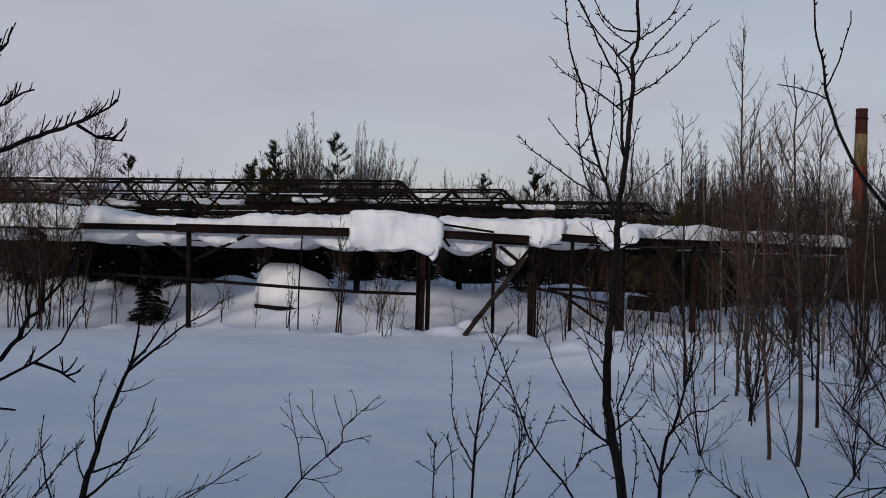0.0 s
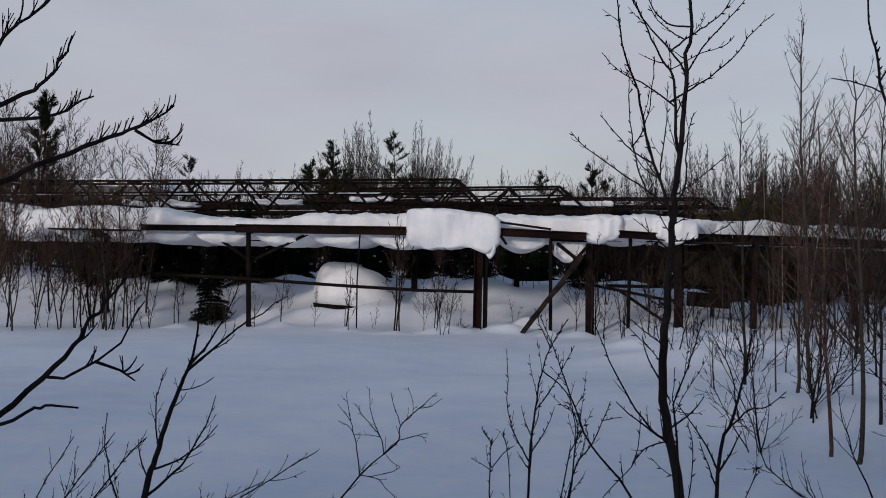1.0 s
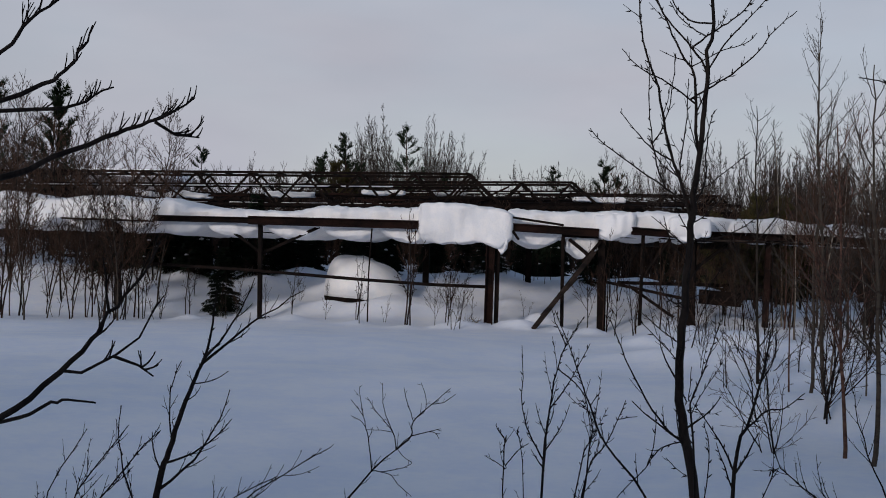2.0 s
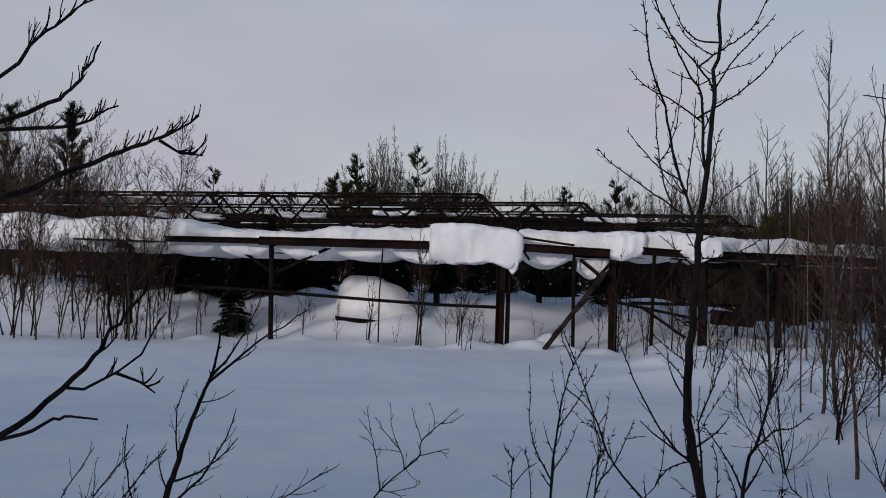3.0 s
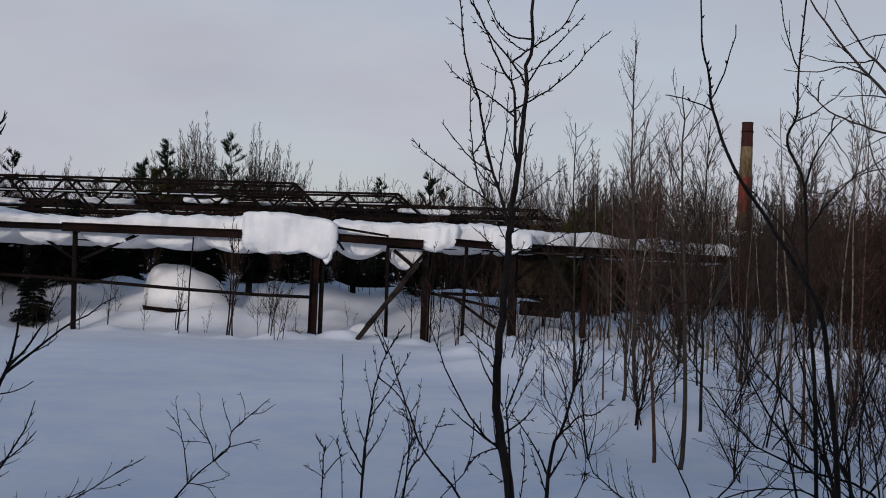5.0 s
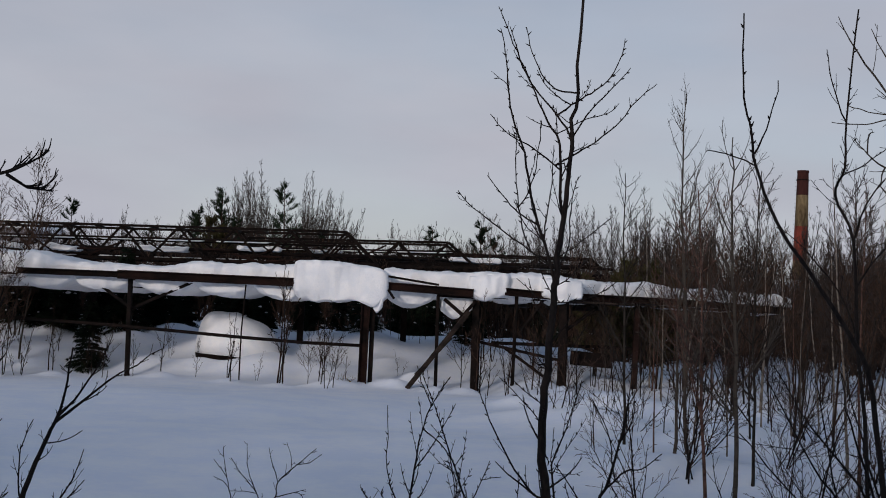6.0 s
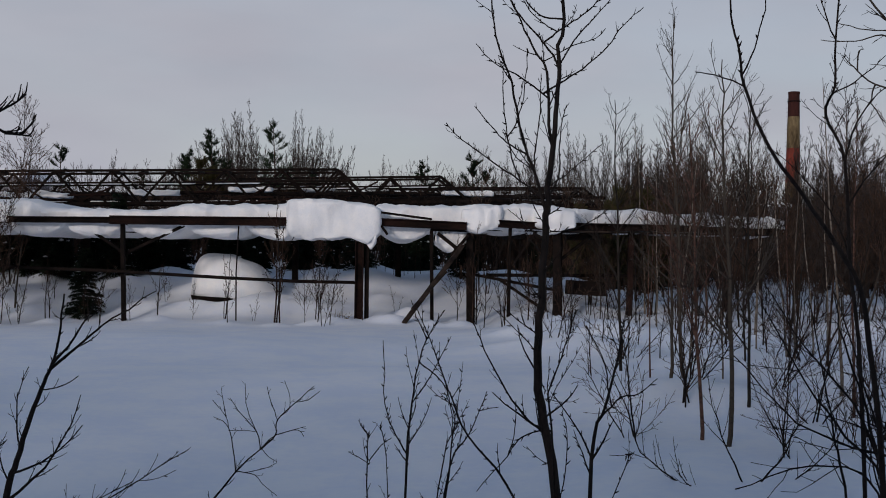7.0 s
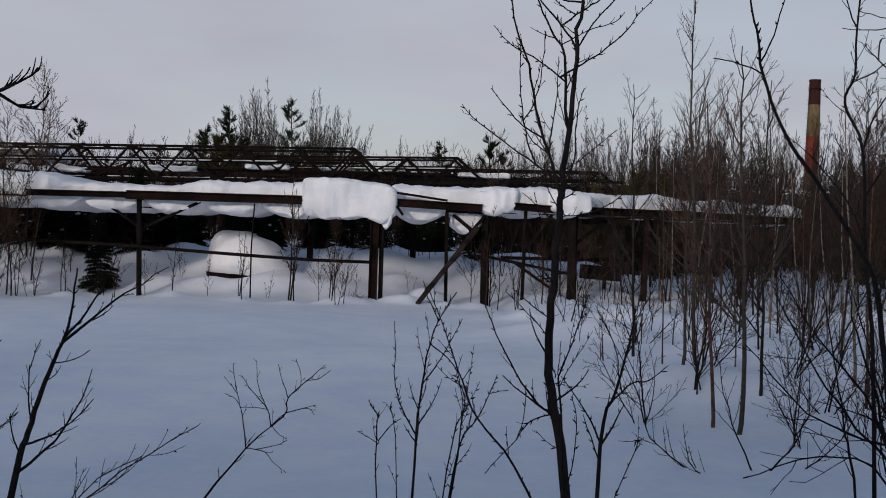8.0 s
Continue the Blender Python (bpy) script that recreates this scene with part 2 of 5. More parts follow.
def sprout(rng, pts, rad, lines, spec, level=0, start=0.15):
    """Side shoots along a line, and theirs in turn. spec: per level (spacing, share of the parent's length, angle, up, jitter, least length)."""
    if level >= len(spec):
        return
    gap, share, ang, up, jit, least = spec[level]
    length = sum((b - a).length for a, b in zip(pts, pts[1:]))
    s, az = start * length + rng.uniform(0, gap), rng.uniform(0, 6.28)
    while s < length * 0.97:
        t = s / length
        p, d = along(pts, t)
        az += 2.4 + rng.uniform(-0.5, 0.5)
        u = d.orthogonal().normalized()
        side = (Matrix.Rotation(az, 3, d) @ u)
        a = radians(ang * rng.uniform(0.55, 1.45))
        way = d * math.cos(a) + side * math.sin(a)
        ln = max(least, length * share * (1.08 - t) ** 0.7 * rng.uniform(0.3, 1.45))
        r = max(0.0017, rad[min(int(t * (len(rad) - 1)), len(rad) - 1)] * rng.uniform(0.45, 0.65))
        q = wander(rng, p, way, ln, r, max(0.0011, r * 0.35), 4 if level == 0 else 3, jit, up)
        lines.append((*q, 4 if level == 0 else 3))
        sprout(rng, *q, lines, spec, level + 1, 0.2)
        s += gap * rng.uniform(0.3, 1.9)


def buds(rng, lines, gap=0.055, size=0.008):
    """Short alternate buds on the twigs."""
    out = []
    for pts, rad, k in lines:
        length = sum((b - a).length for a, b in zip(pts, pts[1:]))
        n = int(length / gap)
        for i in range(1, n):
            p, d = along(pts, i / n)
            u = d.orthogonal().normalized()
            way = (d + (Matrix.Rotation(rng.uniform(0, 6.28), 3, d) @ u) * 0.9).normalized()
            s = size * rng.uniform(0.6, 1.5)
            out.append(([p, p + way * s * 0.6, p + way * s * 1.4], [0.0014, 0.0034, 0.0008], 4))
    return out


def curve_to(p, q, bow, dy, n=7, rng=None, wob=0.007):
    """A bowed line in the x-z plane from p to q; bow: share of its length to the left of its way; dy: change of depth."""
    p, q = Vector(p), Vector(q)
    d = q - p
    nrm = Vector((-d.z, 0, d.x))
    pts = []
    for i in range(n + 1):
        t = i / n
        w = 4 * t * (1 - t)
        j = Vector((rng.gauss(0, wob), rng.gauss(0, wob), rng.gauss(0, wob))) * d.length * (1 if 0 < i < n else 0) if rng else Vector()
        pts.append(p + d * t + nrm * bow * w + Vector((0, dy * t, 0)) + j)
    return pts


NEAR_TWIGS = [(0.060, 0.25, 34, 0.14, 0.06, 0.03), (0.07, 0.24, 36, 0.10, 0.10, 0.012)]


FULL_TWIGS = [(0.042, 0.25, 32, 0.14, 0.06, 0.03), (0.055, 0.26, 36, 0.10, 0.10, 0.012)]


def young_tree(name, label, y, trunk, r0, r1, limbs, mat, seed, twigs=NEAR_TWIGS, k=8, bud=True, group="", start=0.35, category="tree", wob=0.0012):
    """A young bare tree. trunk: (x, z) from the snow up; limbs: (height on the trunk, tip x, tip z, bow, change of depth, root radius)."""
    rng = random.Random(seed)
    x0 = trunk[0][0]
    z0 = ground_at(x0, y) - 0.08
    ob = thing(name, x0, y, z0, label, category, group)
    pts = [Vector((0, 0, 0))] + [Vector((x - x0, rng.uniform(-0.02, 0.02), z - z0)) for x, z in trunk[1:]]
    fine = []
    for i in range(len(pts) - 1):
        a, b, c, d = pts[max(i - 1, 0)], pts[i], pts[i + 1], pts[min(i + 2, len(pts) - 1)]
        for s in range(4):
            t = s / 4
            fine.append(0.5 * (2 * b + (c - a) * t + (2 * a - 5 * b + 4 * c - d) * t * t + (3 * b - a - 3 * c + d) * t ** 3) + Vector((rng.gauss(0, wob), rng.gauss(0, wob), 0)))
    fine.append(pts[-1])
    WOOD_OF[ob.name] = list(fine)
    n = len(fine)
    rad = [r0 + (r1 - r0) * (i / (n - 1)) ** 0.85 for i in range(n)]
    lines = []
    sprout(rng, fine, [r * 0.5 for r in rad], lines, [(0.16, 0.08, 42, 0.12, 0.1, 0.05), (0.06, 0.3, 38, 0.08, 0.1, 0.02)], start=start)
    part("trunk", mesh_of("trunk", *tubes([(fine, rad, k)]), mat), mat, ob)
    if bud:
        top = [q for q in fine if q.z > 0.45 * fine[-1].z]
        tagged(part("bud_row", mesh_of("bud_row", *tubes(buds(rng, [(top, [0.01] * len(top), 4)], 0.045, 0.014)), mat), mat, ob), kind="stuff")
    if lines:
        tagged(part("sprig", mesh_of("sprig", *tubes(lines + (buds(rng, lines) if bud else [])), mat), mat, ob), kind="stuff")
    for h, x1, z1, bow, dy, r in limbs:
        h -= z0
        root = min(fine, key=lambda p: abs(p.z - h))
        q = curve_to(root, (x1 - x0, root.y, z1 - z0), bow, dy, 8, rng)
        q[0] = root.copy()
        qr = [r + (0.0018 - r) * (i / 8) ** 0.8 for i in range(9)]
        lines = [(q, qr, 5)]
        sprout(rng, q, qr, lines, twigs, start=0.18)
        if bud:
            lines += buds(rng, lines)
        part("limb", mesh_of("limb", *tubes(lines), mat), mat, ob)
    return ob


FORK_TWIGS = [(0.09, 0.24, 42, 0.06, 0.12, 0.03), (0.06, 0.4, 42, 0.04, 0.12, 0.02)]
SPUR_TWIGS = [(0.10, 0.19, 36, 0.12, 0.08, 0.03), (0.11, 0.25, 38, 0.1, 0.1, 0.02)]
_limb_count = itertools.count(500)
WOOD_OF = {}        # places along the wood of each plant, for limbs to grow from


def limb_on(ob, r, dy, way, mat=None, twigs=SPUR_TWIGS, bud=0.015, name="limb"):
    """A crooked budded limb of a plant through a few (x, z) places; low ones start in the snow. dy: change of depth."""
    rng = random.Random(next(_limb_count))
    mat = mat or BARK
    o = ob.location
    n = len(way) - 1
    knots = [Vector((x - o.x, 0, 0.0 if z < 0.22 and i == 0 else z - o.z)) for i, (x, z) in enumerate(way)]
    grown = WOOD_OF.setdefault(ob.name, [])
    if grown and knots[0].z > 0:        # grows out of the nearest older wood
        back = knots[0] - (knots[1] - knots[0]).normalized() * 0.09
        near = min(grown, key=lambda p: (p.x - knots[0].x) ** 2 + (p.z - knots[0].z) ** 2)
        far = (near.x - knots[0].x) ** 2 + (near.z - knots[0].z) ** 2 > 0.0004
        root = min(grown, key=lambda p: (p.x - back.x) ** 2 + (p.z - back.z) ** 2) if far else near
        for i, q in enumerate(knots):
            q.y = root.y + dy * i / n
        if (root - knots[0]).length > 0.025:
            knots.insert(0, root.copy())
            n += 1
        else:
            knots[0] = root.copy()
    else:
        for i, q in enumerate(knots):
            q.y = dy * i / n
    pts = []
    for i in range(n):
        a, b, c, d = knots[max(i - 1, 0)], knots[i], knots[i + 1], knots[min(i + 2, n)]
        for j in range(4):
            t = j / 4
            q = 0.5 * (2 * b + (c - a) * t + (2 * a - 5 * b + 4 * c - d) * t * t + (3 * b - a - 3 * c + d) * t ** 3)
            w = 0.0 if i + j == 0 else 0.011 * min(0.3, (c - b).length)
            pts.append(q + Vector((rng.gauss(0, w), rng.gauss(0, w * 2), rng.gauss(0, w))))
    pts.append(knots[-1])
    m = len(pts) - 1
    rad = [r + (0.0019 - r) * (i / m) ** 0.8 for i in range(m + 1)]
    grown += pts
    lines = [(pts, rad, 6)]
    sprout(rng, pts, rad, lines, twigs, start=0.2)
    if bud:
        lines += buds(rng, lines, 0.045, bud)
    return part(name, mesh_of(name, *tubes(lines), mat), mat, ob)


def stems_bush(name, label, x, y, stems, mat, seed, twigs=NEAR_TWIGS, bud=True, group="", category="bush"):
    """A bush of several bowed stems out of one root. stems: (tip x, tip z, bow, change of depth, root radius)."""
    rng = random.Random(seed)
    z0 = ground_at(x, y) - 0.06
    ob = thing(name, x, y, z0, label, category, group)
    for x1, z1, bow, dy, r in stems:
        q = curve_to((rng.uniform(-0.03, 0.03), rng.uniform(-0.04, 0.04), 0), (x1 - x, 0, z1 - z0), bow, dy, 10, rng, 0.011)
        qr = [r + (0.0018 - r) * (i / 10) ** 0.8 for i in range(11)]
        lines = [(q, qr, 5)]
        sprout(rng, q, qr, lines, twigs, start=0.25)
        if bud:
            lines += buds(rng, lines)
        part("stem", mesh_of("stem", *tubes(lines), mat), mat, ob)
    return ob


def wild_tree(seed, height, spread, mat_trunk, mat_crown, name="birch", label="", lean=0.05, dense=1.0, r=0.028, low=0.12, up=0.10, category="tree", group="", thin=0.0026, stems=1, jit=0.045):
    """A bare young tree standing free; built once and copied."""
    rng = random.Random(seed)
    ob = thing(name, 0, 0, 0, label, category, group)
    lines = []
    for s in range(stems):
        far = 0.0 if s == 0 else 0.16
        pts, rad = wander(rng, (rng.gauss(0, far * 0.5), rng.gauss(0, far * 0.5), -0.1), (rng.gauss(0, lean + far), rng.gauss(0, lean + far), 1), height * (1 if s == 0 else rng.uniform(0.6, 0.95)),
                          r * (1 if s == 0 else 0.7), 0.003, 12, jit, 0.03)
        sprout(rng, pts, rad, lines, [(0.13 / dense, spread, 38, up, 0.09, 0.08), (0.085 / dense, 0.36, 34, 0.06, 0.12, 0.05), (0.09, 0.34, 34, 0.04, 0.12, 0.04)], start=low)
        part("trunk", mesh_of("trunk", *tubes([(pts, rad, 6)]), mat_trunk), mat_trunk, ob)
    lines = [(p, [max(a, thin) for a in q], k) for p, q, k in lines]
    part("crown", mesh_of("crown", *tubes(lines), mat_crown), mat_crown, ob)
    return ob


def brush(seed, mat, n=40, w=1.3, height=1.6, name="brushwood", label=""):
    """A patch of dense bare brush, kind stuff."""
    rng = random.Random(seed)
    lines = []
    for _ in range(n):
        p = (rng.uniform(-w, w), rng.uniform(-w, w), -0.05)
        q = wander(rng, p, (rng.gauss(0, 0.28), rng.gauss(0, 0.28), 1), height * rng.uniform(0.55, 1.15), 0.009, 0.003, 6, 0.10, 0.02)
        lines.append((*q, 4))
        sub = []
        sprout(rng, *q, sub, [(0.13, 0.32, 38, 0.08, 0.12, 0.1), (0.11, 0.4, 36, 0.05, 0.1, 0.06)], start=0.15)
        lines += [(a, [max(v, 0.0032) for v in b], 3) for a, b, k in sub]
    ob = new(name, mesh_of(name, *tubes(lines), mat))
    return tagged(ob, label, "brushwood", kind="stuff")


def needle_spray(rng, p, d, length, verts, faces, width=0.045, n=16, droop=0.0, hang=0.35):
    """Needled shoot: blades on both sides of a twig."""
    d = d.normalized()
    s = d.cross(Vector((0, 0, 1)))
    s = s.normalized() if s.length > 1e-4 else Vector((1, 0, 0))
    for i in range(n):
        t = (i + rng.random()) / n
        c = p + d * length * t + Vector((0, 0, -droop * t * t))
        a = rng.uniform(0, 6.28)
        o = (s * math.cos(a) + d.cross(s) * math.sin(a)) * width * rng.uniform(0.6, 1.3) + d * width * 0.8
        o.z -= width * hang
        e = d * 0.008 + s * 0.006
        b = len(verts)
        verts += [c - e, c + e, c + o]
        faces.append((b, b + 1, b + 2))


def spruce(seed, height, mat, label, name="spruce", width=0.32, group="", snowy=0):
    rng = random.Random(seed)
    ob = thing(name, 0, 0, 0, label, "tree", group)
    pts, rad = wander(rng, (0, 0, -0.1), (0, 0, 1), height + 0.1, 0.022 * height, 0.004, 8, 0.015, 0.02)
    verts, faces, lines = [], [], []
    z = 0.06 * height
    while z < height * 0.98:
        t = z / height
        p, _ = along(pts, t)
        reach = height * width * (1 - t) ** 0.85 + 0.04
        for _ in range(9 if t < 0.8 else 5):
            a = rng.uniform(0, 6.28)
            ln = reach * rng.uniform(0.65, 1.15)
            d = Vector((math.cos(a), math.sin(a), 0.05 + 0.5 * t * t - 0.1))
            lines.append(([p, p + d * ln * 0.5, p + d * ln + Vector((0, 0, -0.1 * ln))], [0.008, 0.005, 0.002], 3))
            for s in np.arange(0.15, 1.0, 0.16):
                c = p + d * ln * s + Vector((0, 0, -0.1 * ln * s * s))
                for sg in (-1, 1):
                    dd = d + Vector((-d.y, d.x, 0)) * sg * 0.8
                    needle_spray(rng, c, dd, ln * 0.38 * (1.1 - s) + 0.05, verts, faces, 0.06, 11, 0.05, 0.8)
        z += height * 0.046 * rng.uniform(0.8, 1.2)
    part("trunk", mesh_of("trunk", *tubes([(pts, rad, 6)] + lines), BARK), BARK, ob)
    part("crown", mesh_of("crown", verts, faces, mat, False), mat, ob)
    for i in range(snowy):
        q, _, _ = lines[rng.randrange(len(lines) * 3 // 4)]
        bm = bmesh.new()
        s = rng.uniform(0.05, 0.12)
        bmesh.ops.create_icosphere(bm, subdivisions=2, radius=s, matrix=Matrix.Translation(q[1].lerp(q[2], rng.random()) + Vector((0, 0, 0.02))) @ Matrix.Diagonal((1, 0.8, 0.45, 1)))
        for v in bm.verts:
            v.co += v.co.normalized() * noise.noise(v.co * 22) * 0.03
        part("snow_clump", bm, SNOW_CAP, ob, "small clump of snow")
    return ob


def pine(seed, height, mat, label, name="pine", group=""):
    """Young pine: whorls of upturned limbs with needle tufts."""
    rng = random.Random(seed)
    ob = thing(name, 0, 0, 0, label, "tree", group)
    pts, rad = wander(rng, (0, 0, -0.1), (0, 0, 1), height + 0.1, 0.016 * height, 0.012, 10, 0.02, 0.03)
    verts, faces, lines = [], [], []
    z = 0.18 * height
    while z < height * 0.99:
        t = z / height
        p, _ = along(pts, t)
        for _ in range(rng.randint(1, 3)):
            a = rng.uniform(0, 6.28)
            ln = height * (0.26 * (1 - t) ** 0.8 + 0.03) * rng.uniform(0.3, 1.2)
            d = Vector((math.cos(a), math.sin(a), rng.uniform(0.0, 0.6)))
            q = wander(rng, p, d, ln, 0.016, 0.006, 4, 0.1, 0.16)
            lines.append((*q, 3))
            for s in np.arange(0.3, 1.01, 0.14):
                c, dd = along(q[0], min(s, 0.999))
                for _ in range(3):
                    e = (dd + Vector((rng.gauss(0, 0.6), rng.gauss(0, 0.6), rng.uniform(0, 0.9))))
                    needle_spray(rng, c, e, rng.uniform(0.08, 0.30), verts, faces, 0.055, 22, 0, -0.3)
        z += height * rng.uniform(0.018, 0.05)
    part("trunk", mesh_of("trunk", *tubes([(pts, rad, 6)] + lines), BARK_RED), BARK_RED, ob)
    part("crown", mesh_of("crown", verts, faces, mat, False), mat, ob)
    return ob


def set_down(ob, x, y, turn=0.0, scale=1.0):
    ob.matrix_basis = pose(x, y, ground_at(x, y), 0, 0, turn) @ Matrix.Scale(scale, 4)
    return ob


def scatter(kinds, spots, seed, lo=0.8, hi=1.2):
    """Sets the built things down at the first spots, and copies of them at the rest."""
    rng = random.Random(seed)
    for i, (x, y, *s) in enumerate(spots):
        k = kinds[i % len(kinds)]
        sc = (s[0] if s else 1.0) * rng.uniform(lo, hi)
        turn = rng.uniform(0, 360)
        if i < len(kinds):
            set_down(k, x, y, turn, sc)
        else:
            copy_thing(k, pose(x, y, ground_at(x, y), 0, 0, turn)).scale = (sc, sc, sc)


# ---- snow slabs ----
def snow_slab(name, label, x0, x1, front, depth, top, bottom, seed, bulge=0.0, square=(0.16, 0.34), rough=1.0, ragged=0.0):
    """A rounded slab of settled snow along x; front, top and bottom are functions of x."""
    rng = random.Random(seed)
    n, k = max(24, int((x1 - x0) / 0.05)), 48
    off = Vector((rng.uniform(0, 50), rng.uniform(0, 50), 0))
    verts, faces = [], []
    for i in range(n + 1):
        u = i / n
        x = x0 + (x1 - x0) * u
        e = max(0.0, 1 - abs(2 * u - 1) ** max(13, (x1 - x0) * 12)) ** 0.5
        t, b, f = top(x), bottom(x) + ragged * (noise.noise(Vector((x * 2.3, seed, 0))) + 0.6 * noise.noise(Vector((x * 6.1, 0, seed)))), front(x)
        zc, hz = (t + b) / 2, (t - b) / 2 * (0.5 + 0.5 * e)
        yc, hy = f + depth / 2, depth / 2 * (0.6 + 0.4 * e)
        for j in range(k):
            a = 2 * math.pi * j / k
            c, s = math.cos(a), math.sin(a)
            y = yc - hy * math.copysign(abs(c) ** square[0], c)
            z = zc + hz * math.copysign(abs(s) ** square[1], s)
            p = Vector((x, y, z))
            w = noise.noise(p * 1.3 + off) * 0.07 + noise.noise(p * 4.0 + off) * 0.035 + noise.noise(p * 10.0 + off) * 0.028
            p.z += rough * w * (1.0 if s > -0.3 else 0.6)
            p.y -= rough * (noise.noise(p * 1.9 - off) * 0.12 + noise.noise(Vector((p.x * 1.5, p.y, p.z * 9)) - off) * 0.05 + noise.noise(p * 7 - off) * 0.055 + noise.noise(p * 15 - off) * 0.022) * (1 if c > 0 else 0.3) + bulge * max(0, c) * (1 - abs(s))
            verts.append(p)
    for i in range(n):
        for j in range(k):
            a, b = i * k + j, i * k + (j + 1) % k
            faces.append((a, b, b + k, a + k))
    faces += [tuple(range(k)), tuple(range(n * k, n * k + k))]
    return tagged(new(name, mesh_of(name, verts, faces, SNOW_CAP)), label, "snow")


def scallop(x, start, width, low, high):
    u = ((x - start) / width) % 1.0
    return high - (high - low) * abs(math.sin(math.pi * u)) ** 0.45


# ---- the ruined pipe rack ----
def front_rack():
    ob = thing("pipe_rack", -3.0, 22.3, 0, "ruined rusty steel pipe rack with posts and beams under deep snow", "steel rack")
    ob.location = (0, 0, 0)
    g = ground_at
    # long front beams
    part("beam", ibeam((-7.25, 22.35, 1.99), (-5.2, 22.35, 2.01), 0.14, 0.12), RUST_DARK, ob)
    part("beam", ibeam((-5.3, 22.33, 2.01), (-1.82, 22.33, 2.03), 0.16, 0.17), RUST, ob)
    part("beam", ibeam((-0.10, 22.33, 2.05), (1.70, 22.33, 1.995), 0.16, 0.16), RUST, ob)
    part("beam", ibeam((2.34, 22.4, 2.06), (3.25, 22.5, 2.02), 0.16, 0.15), RUST, ob)
    part("beam", ibeam((3.4, 22.6, 2.03), (6.6, 24.8, 2.06), 0.16, 0.15), RUST, ob)
    part("beam", ibeam((6.4, 24.7, 2.06), (10.0, 27.6, 2.05), 0.16, 0.15), RUST_DARK, ob)
    # main double post
    part("post", ibeam((-0.42, 22.3, g(-0.4, 22.3) - 0.3), (-0.42, 22.3, 1.76), 0.17, 0.17), RUST, ob)
    part("post", bar((-0.265, 22.36, g(-0.3, 22.4) - 0.3), (-0.275, 22.36, 1.72), 0.07, 0.09), RUST_DARK, ob)
    part("post", bar((-5.06, 22.6, g(-5.06, 22.6) - 0.3), (-5.08, 22.45, 1.98), 0.08, 0.09), RUST_DARK, ob)
    part("post", bar((1.045, 22.45, g(1.05, 22.4) - 0.3), (1.005, 22.45, 1.90), 0.06, 0.07), RUST_DARK, ob)
    part("post", ibeam((1.84, 22.7, g(1.84, 22.7) - 0.3), (1.80, 22.6, 1.86), 0.14, 0.14), RUST_DARK, ob)
    part("post", bar((2.63, 23.0, g(2.6, 23) - 0.3), (2.60, 22.6, 2.0), 0.07, 0.07), RUST_DARK, ob)
    part("post", ibeam((3.62, 22.8, g(3.6, 22.8) - 0.3), (3.58, 22.7, 1.98), 0.16, 0.16), RUST_DARK, ob)
    part("post", bar((5.4, 24.2, g(5.4, 24.2) - 0.3), (5.4, 24.1, 1.98), 0.12, 0.12), RUST, ob)
    part("post", bar((8.2, 26.4, g(8.2, 26.4) - 0.3), (8.2, 26.3, 2.0), 0.12, 0.12), RUST, ob)
    part("post", bar((-8.6, 24.2, g(-8.6, 24.2) - 0.3), (-8.6, 24.2, 1.8), 0.12, 0.12), RUST_DARK, ob)
    # back posts
    for x in (-6.8, -2.0, 0.4, 4.2):
        part("post", bar((x, 26.4, g(x, 26.4) - 0.3), (x, 26.4, 1.75), 0.14, 0.14), RUST_DARK, ob)
    # small portal and struts
    part("rail", bar((0.98, 22.45, 1.915), (1.72, 22.45, 1.905), 0.05, 0.05), RUST_DARK, ob)
    part("strut", bar((1.13, 22.5, 1.85), (1.56, 22.52, 1.52), 0.05, 0.07), RUST_DARK, ob)
    part("strut", bar((1.76, 22.5, 1.83), (1.40, 22.5, 1.40), 0.05, 0.06), RUST_DARK, ob)
    part("strut", bar((-5.06, 22.6, 1.35), (-5.9, 22.6, 1.92), 0.05, 0.06), RUST_DARK, ob)
    part("strut", bar((-5.06, 22.6, 1.35), (-3.9, 22.6, 1.93), 0.05, 0.06), RUST_DARK, ob)
    part("strut", bar((2.6, 22.8, 1.1), (3.15, 22.7, 1.93), 0.05, 0.06), RUST_DARK, ob)
    part("strut", bar((3.6, 22.8, 1.3), (4.5, 23.2, 1.96), 0.06, 0.06), RUST_DARK, ob)
    # leaning loose angle iron on the snow slab
    part("strut", bar((-0.02, 22.2, 2.24), (1.0, 22.22, 2.12), 0.03, 0.045), RUST_DARK, ob)
    part("hook", bar((0.0, 22.2, 1.98), (0.13, 22.2, 1.80), 0.03, 0.05), RUST_DARK, ob)
    # lower horizontals between the far posts
    part("rail", bar((1.9, 22.9, 1.02), (3.6, 22.9, 0.72), 0.05, 0.06), RUST_DARK, ob)
    part("rail", bar((2.2, 23.4, 1.0), (5.6, 24.6, 1.0), 0.06, 0.07), RUST_DARK, ob)
    part("rail", bar((2.4, 23.0, 0.95), (3.3, 22.9, 0.35), 0.05, 0.06), RUST_DARK, ob)
    # cross beams carrying the deck
    for x in (-8.4, -6.8, -5.2, -3.6, -2.0, -0.35, 1.3, 2.9, 4.4):
        part("cross_beam", bar((x, 22.85, 1.84), (x, 26.6, 1.84), 0.10, 0.14), RUST_DARK, ob)
    # deck boards
    rng = random.Random(3)
    y = 22.75
